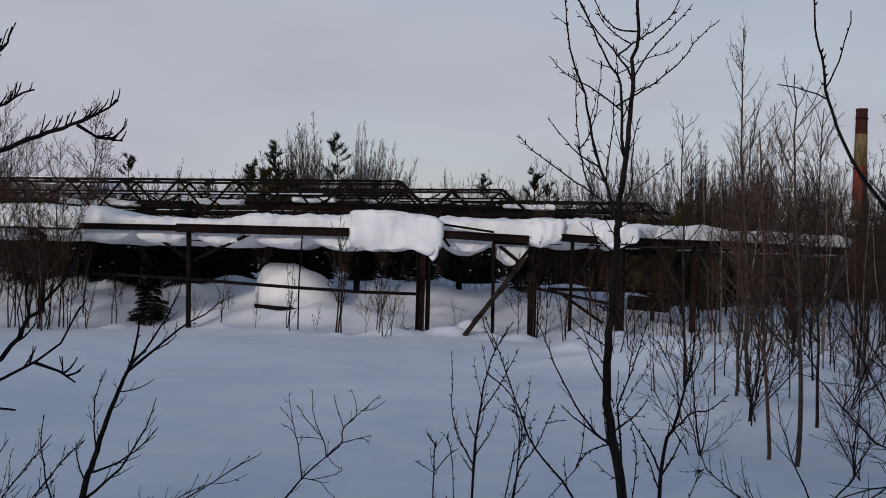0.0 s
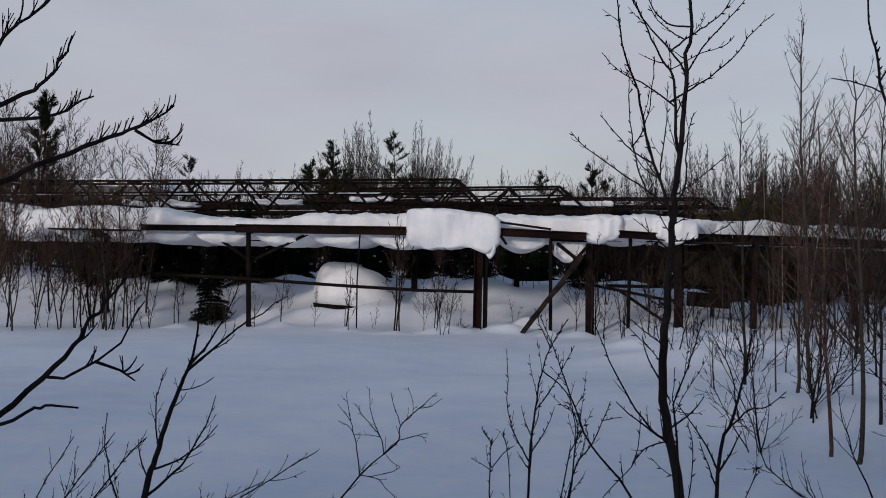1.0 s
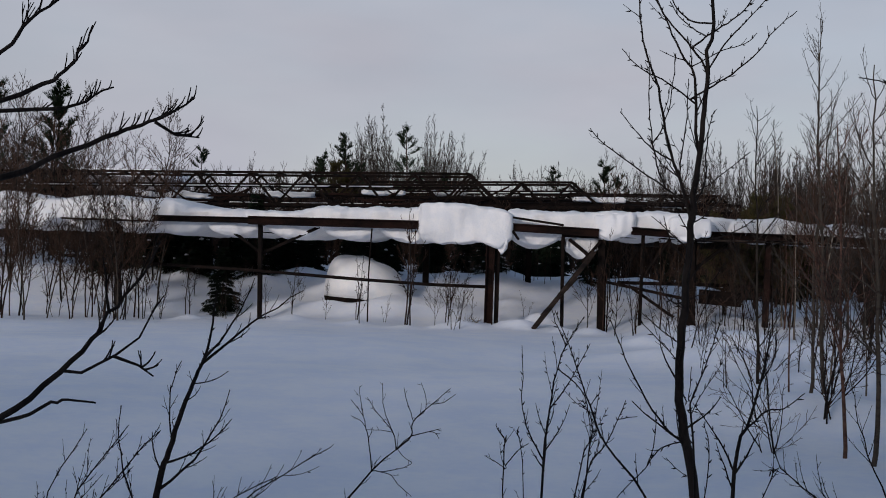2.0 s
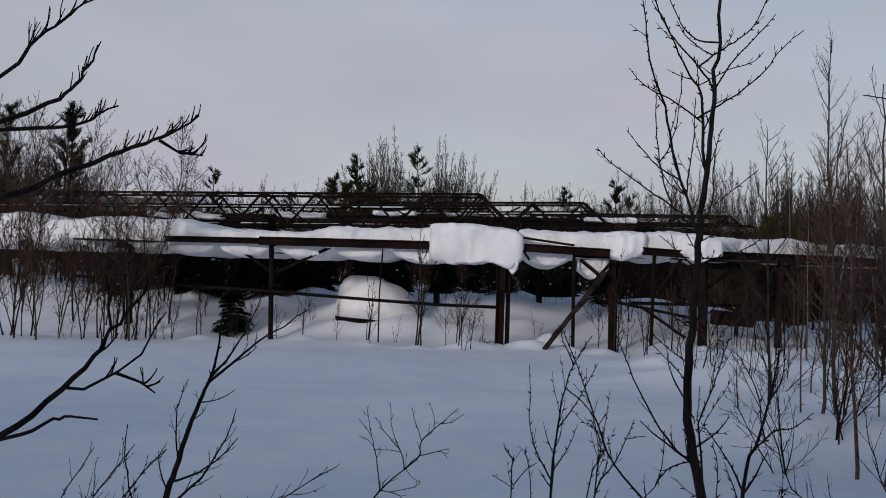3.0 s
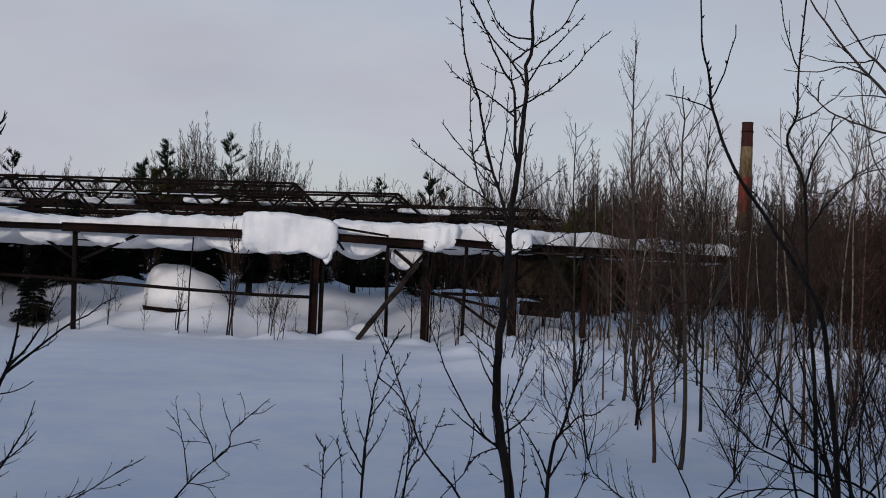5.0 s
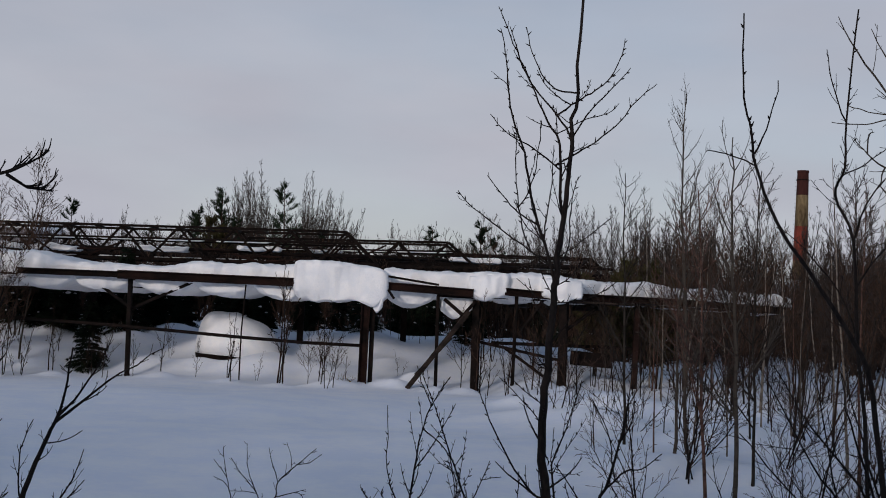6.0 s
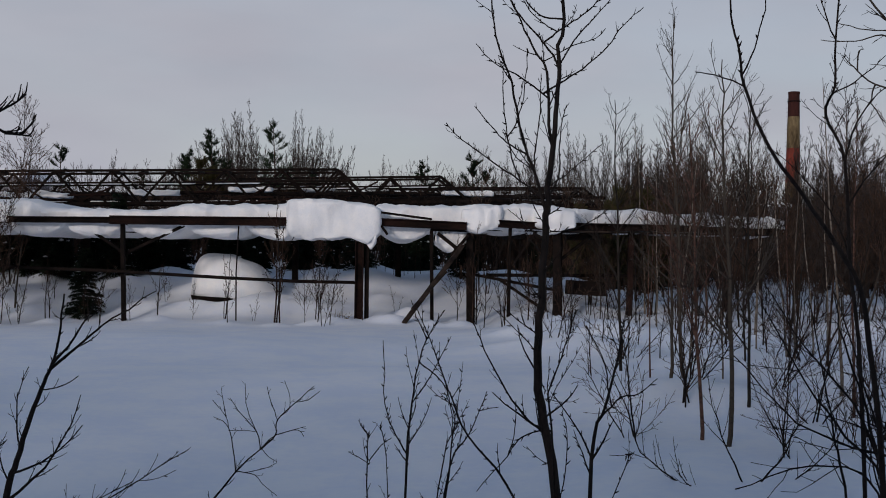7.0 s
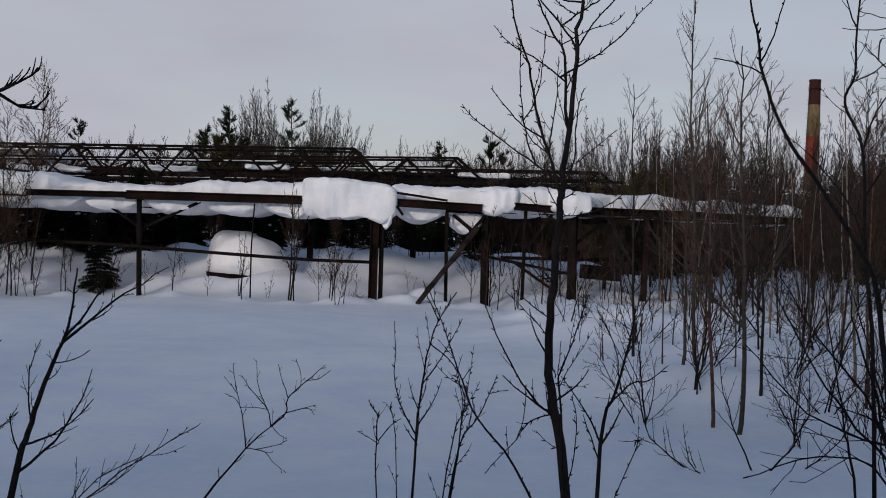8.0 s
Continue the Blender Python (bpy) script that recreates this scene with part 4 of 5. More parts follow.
SMALL_SHRUB = thing("dry_shrub", -1.0, 6.8, ground_at(-1.0, 6.8) - 0.06, "small bare shrub with crooked forked twigs in the snow", "bush")
limb_on(SMALL_SHRUB, 0.0090, 0.05, [(-1.12, -0.16), (-0.81, 0.23), (-0.58, 0.45)], twigs=FORK_TWIGS, bud=0, name="stem")
limb_on(SMALL_SHRUB, 0.0060, 0.0, [(-0.67, 0.38), (-0.58, 0.45), (-0.57, 0.54), (-0.46, 0.65), (-0.35, 0.75)], twigs=FORK_TWIGS, bud=0, name="stem")
limb_on(SMALL_SHRUB, 0.0048, 0.05, [(-0.82, 0.23), (-0.84, 0.43), (-0.88, 0.56), (-0.91, 0.73)], twigs=FORK_TWIGS, bud=0, name="stem")
limb_on(SMALL_SHRUB, 0.0028, 0.0, [(-0.88, 0.56), (-0.91, 0.6), (-0.96, 0.66)], twigs=FORK_TWIGS, bud=0, name="stem")
limb_on(SMALL_SHRUB, 0.0026, 0.05, [(-0.86, 0.48), (-0.9, 0.53), (-0.96, 0.55)], twigs=FORK_TWIGS, bud=0, name="stem")
limb_on(SMALL_SHRUB, 0.0045, -0.05, [(-0.67, 0.38), (-0.69, 0.47), (-0.78, 0.58), (-0.85, 0.68)], twigs=FORK_TWIGS, bud=0, name="stem")
limb_on(SMALL_SHRUB, 0.0036, 0.05, [(-0.69, 0.47), (-0.75, 0.6), (-0.77, 0.76)], twigs=FORK_TWIGS, bud=0, name="stem")
limb_on(SMALL_SHRUB, 0.0032, -0.05, [(-0.58, 0.54), (-0.61, 0.66), (-0.63, 0.75)], twigs=FORK_TWIGS, bud=0, name="stem")
limb_on(SMALL_SHRUB, 0.0028, 0.0, [(-0.5, 0.61), (-0.5, 0.7), (-0.53, 0.78)], twigs=FORK_TWIGS, bud=0, name="stem")
limb_on(SMALL_SHRUB, 0.0030, 0.05, [(-0.46, 0.65), (-0.39, 0.66), (-0.32, 0.71)], twigs=FORK_TWIGS, bud=0, name="stem")
limb_on(SMALL_SHRUB, 0.0034, 0.0, [(-0.58, 0.45), (-0.45, 0.48), (-0.41, 0.44)], twigs=FORK_TWIGS, bud=0, name="stem")
limb_on(SMALL_SHRUB, 0.0022, 0.0, [(-0.49, 0.47), (-0.44, 0.49), (-0.4, 0.5)], twigs=FORK_TWIGS, bud=0, name="stem")
limb_on(SMALL_SHRUB, 0.0034, -0.05, [(-0.81, 0.23), (-0.7, 0.22), (-0.65, 0.17), (-0.56, 0.1)], twigs=FORK_TWIGS, bud=0, name="stem")
limb_on(SMALL_SHRUB, 0.0028, 0.05, [(-0.77, 0.23), (-0.64, 0.25), (-0.57, 0.28)], twigs=FORK_TWIGS, bud=0, name="stem")
limb_on(SMALL_SHRUB, 0.0026, 0.0, [(-0.67, 0.39), (-0.62, 0.32), (-0.57, 0.29)], twigs=FORK_TWIGS, bud=0, name="stem")
limb_on(SMALL_SHRUB, 0.0024, 0.0, [(-0.75, 0.48), (-0.8, 0.48), (-0.86, 0.48)], twigs=FORK_TWIGS, bud=0, name="stem")
SHRUB = thing("dry_shrub", 0.20, 5.7, ground_at(0.20, 5.7) - 0.06, "loose upright shrub of slim budded stems", "bush")
limb_on(SHRUB, 0.0085, 0.05, [(0.18, 0.05), (0.19, 0.55), (0.21, 0.8), (0.26, 1.08), (0.37, 1.28)], name="stem")
limb_on(SHRUB, 0.0050, -0.05, [(0.19, 0.55), (0.11, 0.69), (0.08, 0.8), (0.06, 1.13)], name="stem")
limb_on(SHRUB, 0.0036, 0.05, [(0.29, 1.14), (0.24, 1.22), (0.2, 1.33)], name="stem")
limb_on(SHRUB, 0.0036, 0.1, [(0.21, 0.8), (0.31, 0.95), (0.41, 1.14)], name="stem")
limb_on(SHRUB, 0.0040, 0.05, [(0.25, 0.99), (0.37, 0.91), (0.42, 0.74), (0.42, 0.57)], name="stem")
limb_on(SHRUB, 0.0060, 0.1, [(0.32, 0.05), (0.41, 0.48), (0.51, 0.64), (0.6, 0.86)], name="stem")
limb_on(SHRUB, 0.0050, -0.05, [(0.31, 0.05), (0.37, 0.52), (0.45, 0.73)], name="stem")
limb_on(SHRUB, 0.0050, 0.12, [(0.34, 0.05), (0.42, 0.6), (0.43, 0.74), (0.38, 0.85)], name="stem")
limb_on(SHRUB, 0.0028, 0.0, [(0.55, 0.76), (0.6, 0.77), (0.66, 0.78)], name="stem")
limb_on(SHRUB, 0.0045, 0.05, [(0.01, 0.04), (-0.01, 0.53), (-0.01, 0.64), (-0.05, 0.69)], name="stem")
limb_on(SHRUB, 0.0026, 0.05, [(-0.0, 0.5), (-0.06, 0.53), (-0.11, 0.55)], name="stem")
limb_on(SHRUB, 0.0030, -0.05, [(0.0, 0.52), (0.06, 0.6), (0.11, 0.64)], name="stem")
limb_on(SHRUB, 0.0032, 0.1, [(0.13, 0.05), (0.08, 0.53), (0.05, 0.68)], name="stem")
LEAN = thing("sapling", 0.97, 5.65, ground_at(0.97, 5.65) - 0.06, "single thin stem leaning across the snow", "bush")
limb_on(LEAN, 0.0080, 0.05, [(0.97, 0.09), (0.69, 0.41), (0.5, 0.65), (0.39, 0.89), (0.32, 1.08), (0.22, 1.31)], name="stem")
limb_on(LEAN, 0.0026, 0.1, [(0.41, 0.85), (0.44, 0.87), (0.47, 0.9)], name="stem")
limb_on(LEAN, 0.0030, 0.1, [(0.5, 0.66), (0.44, 0.75), (0.45, 0.81)], name="stem")


# bare limbs reaching in from a pine that stands just beside the path
def side_tree():
    rng = random.Random(31)
    x, y = -2.15, 2.9
    z0 = ground_at(x, y) - 0.1
    ob = thing("old_pine", x, y, z0, "old pine with bare crooked lower limbs", "tree")
    pts, rad = wander(rng, (0, 0, 0), (0, 0, 1), 4.6, 0.085, 0.05, 10, 0.02, 0.02)
    part("trunk", mesh_of("trunk", *tubes([(pts, rad, 10)]), BARK), BARK, ob)
    def limb(y1, way, r, twigs, reach, sd, forks=()):
        """A crooked limb from the trunk through (x, z) places, with short shoots that turn up."""
        rn = random.Random(sd)
        pts = [Vector((a - x, y1 - y, b - z0)) for a, b in way]
        d = pts[1] - pts[0]
        root = Vector((0, 0, max(0.4, pts[0].z - d.z / max(0.03, d.x) * pts[0].x * 0.6)))
        q = [root.lerp(pts[0], s / 4) for s in range(4)]
        for a, b in zip(pts, pts[1:]):
            q += [a.lerp(b, s / 3) + Vector((rn.gauss(0, 0.002), rn.gauss(0, 0.006), rn.gauss(0, 0.002))) for s in range(3)]
        q.append(pts[-1])
        n = len(q) - 1
        lines = [(q, [r * 1.25 + (0.0022 - r * 1.25) * (s / n) ** 1.1 for s in range(n + 1)], 6)]
        for fork in forks:
            f = [Vector((a - x, y1 - y + rn.gauss(0, 0.01), b - z0)) for a, b in fork]
            lines.append((f, [r * 0.6 + (0.0018 - r * 0.6) * s / (len(f) - 1) for s in range(len(f))], 5))
        for base in list(lines):
            m = len(base[0])
            for s in range(twigs if base is lines[0] else twigs // 3):
                t = rn.uniform(0.38 if base is lines[0] else 0.3, 0.99)
                p, d = along(base[0], t)
                up = Vector((rn.uniform(-0.5, 0.8), rn.uniform(-0.5, 0.5), rn.uniform(0.1, 1.0)))
                w = wander(rn, p, d * 0.8 + up, reach * rn.uniform(0.3, 1.1), 0.0028, 0.0014, 5, 0.10, 0.14)
                lines.append((*w, 4))
                if rn.random() < 0.5:
                    p, d = along(w[0], rn.uniform(0.3, 0.7))
                    lines.append((*wander(rn, p, d + up * 0.7, reach * 0.35, 0.0018, 0.0012, 3, 0.12, 0.1), 3))
        part("limb", mesh_of("limb", *tubes(lines), BARK), BARK, ob)

    limb(2.4, [(-1.08, 1.22), (-0.98, 1.31), (-0.91, 1.38), (-0.88, 1.44), (-0.83, 1.49), (-0.77, 1.60)], 0.0068, 9, 0.07, 41,
         [[(-0.98, 1.31), (-0.93, 1.31), (-0.86, 1.35), (-0.81, 1.39), (-0.77, 1.47)], [(-0.86, 1.35), (-0.81, 1.33), (-0.77, 1.31)], [(-0.88, 1.44), (-0.88, 1.50)]])
    limb(2.4, [(-1.07, 1.205), (-1.0, 1.24), (-0.96, 1.248), (-0.90, 1.245)], 0.0040, 0, 0.03, 42)
    limb(2.8, [(-1.27, 1.76), (-1.18, 1.80), (-1.05, 1.86), (-0.96, 1.89), (-0.89, 1.915), (-0.82, 1.965)], 0.0080, 20, 0.065, 43, [[(-0.92, 1.90), (-0.87, 1.87), (-0.81, 1.865)]])
    limb(2.8, [(-1.27, 1.96), (-1.19, 2.0), (-1.14, 2.04), (-1.11, 2.08), (-1.09, 2.14)], 0.0062, 11, 0.06, 44)
    limb(2.8, [(-1.27, 1.92), (-1.16, 1.93), (-1.10, 1.95), (-1.03, 1.985)], 0.0052, 12, 0.05, 45)
    limb(2.85, [(-1.32, 2.10), (-1.27, 2.16), (-1.21, 2.22), (-1.12, 2.27)], 0.0055, 16, 0.12, 46)
    limb(2.9, [(-1.36, 2.30), (-1.24, 2.36), (-1.06, 2.46)], 0.0050, 14, 0.12, 47)


side_tree()

# willow and young birch by the right of the path
young_tree("sapling", "long whip-like dark stem with alternate buds and a forked tip", 3.5,
           [(1.70, 0.0), (1.65, 0.92), (1.60, 1.30), (1.56, 1.50), (1.46, 1.68), (1.36, 1.80), (1.26, 1.95), (1.19, 2.13), (1.16, 2.24), (1.14, 2.35), (1.13, 2.62)], 0.011, 0.0022,
           [(2.12, 1.045, 2.18, -0.05, 0.05, 0.0028), (2.17, 1.235, 2.40, -0.06, -0.05, 0.003)], BARK, 9, twigs=[], start=0.93)
_wb = random.Random(77)
BUSH_TWIGS = [(0.12, 0.20, 40, 0.06, 0.12, 0.05), (0.10, 0.34, 40, 0.04, 0.13, 0.03)]
WILLOW = thing("willow_bush", 1.98, 4.1, ground_at(1.98, 4.1) - 0.06, "large dark bare willow bush of many crossing stems", "bush")
limb_on(WILLOW, 0.0089, 0.1, [(2.0, -0.17), (1.94, 0.7), (1.88, 1.01), (1.8, 1.27), (1.77, 1.45)], twigs=BUSH_TWIGS, bud=0, name="stem")
limb_on(WILLOW, 0.0081, -0.1, [(2.0, -0.17), (1.92, 0.72), (1.76, 0.93), (1.6, 1.13), (1.42, 1.42)], twigs=BUSH_TWIGS, bud=0, name="stem")
limb_on(WILLOW, 0.0081, 0.2, [(2.02, -0.17), (1.96, 0.7), (1.85, 1.03), (1.68, 1.24), (1.54, 1.47)], twigs=BUSH_TWIGS, bud=0, name="stem")
limb_on(WILLOW, 0.0074, -0.2, [(2.35, -0.18), (2.12, 0.73), (1.77, 0.9), (1.54, 1.0), (1.29, 1.24)], twigs=BUSH_TWIGS, bud=0, name="stem")
limb_on(WILLOW, 0.0070, 0.1, [(2.04, -0.17), (1.99, 0.77), (1.98, 1.01), (2.06, 1.23), (2.1, 1.38)], twigs=BUSH_TWIGS, bud=0, name="stem")
limb_on(WILLOW, 0.0081, 0.3, [(2.04, -0.17), (2.03, 0.74), (1.97, 0.94), (1.93, 1.14), (1.85, 1.45)], twigs=BUSH_TWIGS, bud=0, name="stem")
limb_on(WILLOW, 0.0078, -0.1, [(2.16, -0.17), (2.17, 0.74), (2.13, 0.97), (2.17, 1.19), (2.09, 1.38)], twigs=BUSH_TWIGS, bud=0, name="stem")
limb_on(WILLOW, 0.0070, 0.2, [(2.21, -0.17), (2.22, 0.75), (2.18, 1.01), (2.07, 1.3)], twigs=BUSH_TWIGS, bud=0, name="stem")
limb_on(WILLOW, 0.0063, 0.0, [(1.91, -0.17), (1.78, 0.74), (1.74, 0.92), (1.7, 1.13), (1.63, 1.44)], twigs=BUSH_TWIGS, bud=0, name="stem")
limb_on(WILLOW, 0.0078, 0.2, [(2.25, -0.17), (2.31, 0.75), (2.27, 1.1), (2.19, 1.26), (2.19, 1.45)], twigs=BUSH_TWIGS, bud=0, name="stem")
limb_on(WILLOW, 0.0059, -0.15, [(2.11, -0.17), (1.89, 0.72), (1.61, 0.83), (1.32, 0.76)], twigs=BUSH_TWIGS, bud=0, name="stem")
limb_on(WILLOW, 0.0063, 0.2, [(2.35, -0.18), (2.5, 0.8), (2.44, 0.97), (2.51, 1.18)], twigs=BUSH_TWIGS, bud=0, name="stem")
limb_on(WILLOW, 0.0055, 0.3, [(2.14, -0.17), (2.07, 0.75), (2.08, 1.05), (2.19, 1.32), (2.25, 1.54)], twigs=BUSH_TWIGS, bud=0, name="stem")
stems_bush("willow_bush", "dense bare willow bush with reddish twigs", 2.75, 4.9,
           [(2.75 + _wb.uniform(-0.7, 0.9), _wb.uniform(0.9, 1.9), _wb.uniform(-0.1, 0.1), _wb.uniform(-0.3, 0.5), _wb.uniform(0.006, 0.012)) for _ in range(6)], BARK_RED, 12,
           twigs=[(0.08, 0.30, 36, 0.05, 0.12, 0.06), (0.08, 0.34, 38, 0.04, 0.12, 0.03)], bud=False)
stems_bush("willow_bush", "low arching bare bush with drooping dark branches", 2.55, 7.6,
           [(1.75, 0.55, 0.25, 0.1, 0.010), (2.0, 0.35, 0.3, -0.2, 0.008), (2.9, 0.8, -0.2, 0.1, 0.008), (3.3, 0.5, -0.2, 0.1, 0.008), (2.3, 0.9, 0.05, 0.2, 0.007)], BARK, 13)
young_tree("young_birch", "slim bare sapling with a zigzag stem and fine twigs", 5.0,
           [(2.28, 0.0), (2.22, 1.04), (2.17, 1.57), (2.14, 2.02), (2.05, 2.23), (2.08, 2.36), (2.08, 2.57), (2.13, 3.1)], 0.0105, 0.0035,
           [(2.02, 2.42, 2.42, 0.1, 0.1, 0.006), (2.33, 2.36, 2.52, -0.05, 0.1, 0.004), (2.6, 1.98, 2.9, 0.05, 0.0, 0.004), (1.6, 1.85, 2.1, -0.1, 0.2, 0.005), (1.8, 2.5, 2.2, 0.1, -0.2, 0.005)], BARK, 14, start=0.5)
BIRCH = young_tree("birch", "grey-barked bare birch with wide forking limbs", 5.4,
                   [(3.04, 0.0), (3.03, 0.49), (2.99, 1.19), (2.98, 1.46), (2.92, 1.95), (2.87, 2.35), (2.83, 2.70), (2.80, 3.07), (2.76, 3.7)], 0.033, 0.014, [], BARK_BIRCH, 15, bud=False, k=10, start=0.3, wob=0.004)
limb_on(BIRCH, 0.0130, -0.1, [(2.87, 2.39), (2.67, 2.59), (2.48, 2.75), (2.27, 2.99), (2.16, 3.15)], mat=BARK_BIRCH, twigs=[(0.12, 0.30, 46, 0.05, 0.15, 0.06), (0.10, 0.35, 44, 0.05, 0.15, 0.04)], bud=0)
limb_on(BIRCH, 0.0115, 0.2, [(2.87, 2.55), (2.73, 2.68), (2.63, 2.8), (2.52, 3.01), (2.45, 3.18)], mat=BARK_BIRCH, twigs=[(0.12, 0.30, 46, 0.05, 0.15, 0.06), (0.10, 0.35, 44, 0.05, 0.15, 0.04)], bud=0)
limb_on(BIRCH, 0.0085, 0.2, [(2.87, 2.33), (2.67, 2.38), (2.5, 2.45), (2.41, 2.54), (2.37, 2.61)], mat=BARK_BIRCH, twigs=[(0.12, 0.30, 46, 0.05, 0.15, 0.06), (0.10, 0.35, 44, 0.05, 0.15, 0.04)], bud=0)
limb_on(BIRCH, 0.0050, 0.05, [(2.67, 2.74), (2.61, 2.72), (2.45, 2.72), (2.3, 2.76)], mat=BARK_BIRCH, twigs=[(0.12, 0.30, 46, 0.05, 0.15, 0.06), (0.10, 0.35, 44, 0.05, 0.15, 0.04)], bud=0)
limb_on(BIRCH, 0.0050, 0.1, [(2.63, 2.64), (2.49, 2.68), (2.37, 2.65), (2.21, 2.66)], mat=BARK_BIRCH, twigs=[(0.12, 0.30, 46, 0.05, 0.15, 0.06), (0.10, 0.35, 44, 0.05, 0.15, 0.04)], bud=0)
limb_on(BIRCH, 0.0045, 0.1, [(2.82, 2.89), (2.66, 2.85), (2.51, 2.79)], mat=BARK_BIRCH, twigs=[(0.12, 0.30, 46, 0.05, 0.15, 0.06), (0.10, 0.35, 44, 0.05, 0.15, 0.04)], bud=0)
limb_on(BIRCH, 0.0060, -0.1, [(2.78, 2.89), (2.72, 2.97), (2.67, 3.11)], mat=BARK_BIRCH, twigs=[(0.12, 0.30, 46, 0.05, 0.15, 0.06), (0.10, 0.35, 44, 0.05, 0.15, 0.04)], bud=0)
limb_on(BIRCH, 0.0070, 0.1, [(2.88, 2.55), (2.94, 2.65), (3.0, 2.84)], mat=BARK_BIRCH, twigs=[(0.12, 0.30, 46, 0.05, 0.15, 0.06), (0.10, 0.35, 44, 0.05, 0.15, 0.04)], bud=0)
limb_on(BIRCH, 0.0060, -0.1, [(2.86, 2.86), (2.91, 2.93), (2.94, 3.1)], mat=BARK_BIRCH, twigs=[(0.12, 0.30, 46, 0.05, 0.15, 0.06), (0.10, 0.35, 44, 0.05, 0.15, 0.04)], bud=0)
limb_on(BIRCH, 0.0050, 0.2, [(2.69, 2.15), (2.65, 2.44), (2.66, 2.74)], mat=BARK_BIRCH, twigs=[(0.12, 0.30, 46, 0.05, 0.15, 0.06), (0.10, 0.35, 44, 0.05, 0.15, 0.04)], bud=0)
limb_on(BIRCH, 0.0055, 0.3, [(2.91, 2.08), (2.75, 2.19), (2.48, 2.05), (2.39, 2.14)], mat=BARK_BIRCH, twigs=[(0.12, 0.30, 46, 0.05, 0.15, 0.06), (0.10, 0.35, 44, 0.05, 0.15, 0.04)], bud=0)
limb_on(BIRCH, 0.0045, -0.2, [(2.5, 2.44), (2.44, 2.34), (2.49, 2.2)], mat=BARK_BIRCH, twigs=[(0.12, 0.30, 46, 0.05, 0.15, 0.06), (0.10, 0.35, 44, 0.05, 0.15, 0.04)], bud=0)
limb_on(BIRCH, 0.0045, 0.15, [(2.43, 2.53), (2.46, 2.63), (2.52, 2.66)], mat=BARK_BIRCH, twigs=[(0.12, 0.30, 46, 0.05, 0.15, 0.06), (0.10, 0.35, 44, 0.05, 0.15, 0.04)], bud=0)
TWIN = young_tree("birch", "grey-barked bare birch beside its twin trunk", 5.45,
                  [(3.06, 0.0), (3.03, 0.75), (3.07, 1.17), (3.13, 1.46), (3.12, 1.90), (3.07, 2.48), (3.08, 3.10), (3.1, 3.7)], 0.026, 0.011,
                  [(1.7, 2.7, 2.2, 0.1, 0.3, 0.007), (2.0, 3.5, 2.8, -0.1, 0.1, 0.008), (1.5, 3.5, 2.1, -0.1, 0.2, 0.007)], BARK_BIRCH, 16, bud=False, k=10, start=0.3, wob=0.004,
                  twigs=[(0.10, 0.34, 42, 0.04, 0.14, 0.08), (0.09, 0.35, 42, 0.04, 0.14, 0.04)])
limb_on(TWIN, 0.0060, 0.1, [(3.08, 2.75), (2.97, 2.83), (2.87, 2.91)], mat=BARK_BIRCH, twigs=[(0.12, 0.30, 46, 0.05, 0.15, 0.06), (0.10, 0.35, 44, 0.05, 0.15, 0.04)], bud=0)
limb_on(TWIN, 0.0070, 0.2, [(3.12, 2.39), (3.02, 2.47), (2.96, 2.42)], mat=BARK_BIRCH, twigs=[(0.12, 0.30, 46, 0.05, 0.15, 0.06), (0.10, 0.35, 44, 0.05, 0.15, 0.04)], bud=0)
limb_on(TWIN, 0.0080, 0.2, [(3.14, 2.33), (3.24, 2.54), (3.33, 2.67)], mat=BARK_BIRCH, twigs=[(0.12, 0.30, 46, 0.05, 0.15, 0.06), (0.10, 0.35, 44, 0.05, 0.15, 0.04)], bud=0)
limb_on(TWIN, 0.0070, 0.1, [(3.11, 2.6), (3.2, 2.75), (3.22, 2.9)], mat=BARK_BIRCH, twigs=[(0.12, 0.30, 46, 0.05, 0.15, 0.06), (0.10, 0.35, 44, 0.05, 0.15, 0.04)], bud=0)
limb_on(TWIN, 0.0070, 0.3, [(3.17, 2.18), (3.03, 2.29), (2.97, 2.17)], mat=BARK_BIRCH, twigs=[(0.12, 0.30, 46, 0.05, 0.15, 0.06), (0.10, 0.35, 44, 0.05, 0.15, 0.04)], bud=0)

# birches further in
MID_TWIGS = [(0.065, 0.40, 36, 0.10, 0.10, 0.08), (0.075, 0.38, 34, 0.06, 0.12, 0.05)]


def up_limbs(rng, x, lo, hi, n, reach, rise):
    out = []
    for i in range(n):
        h = lo + (hi - lo) * (i + rng.random()) / n
        s = 1.15 - 0.75 * (h - lo) / (hi - lo)
        out.append((h, x + rng.choice((-1, 1)) * reach * s * rng.uniform(0.4, 1.1), h + rise * s * rng.uniform(0.7, 1.2), rng.uniform(-0.08, 0.08), rng.uniform(-1, 1) * reach * s, 0.006 * s + 0.002))
    return out


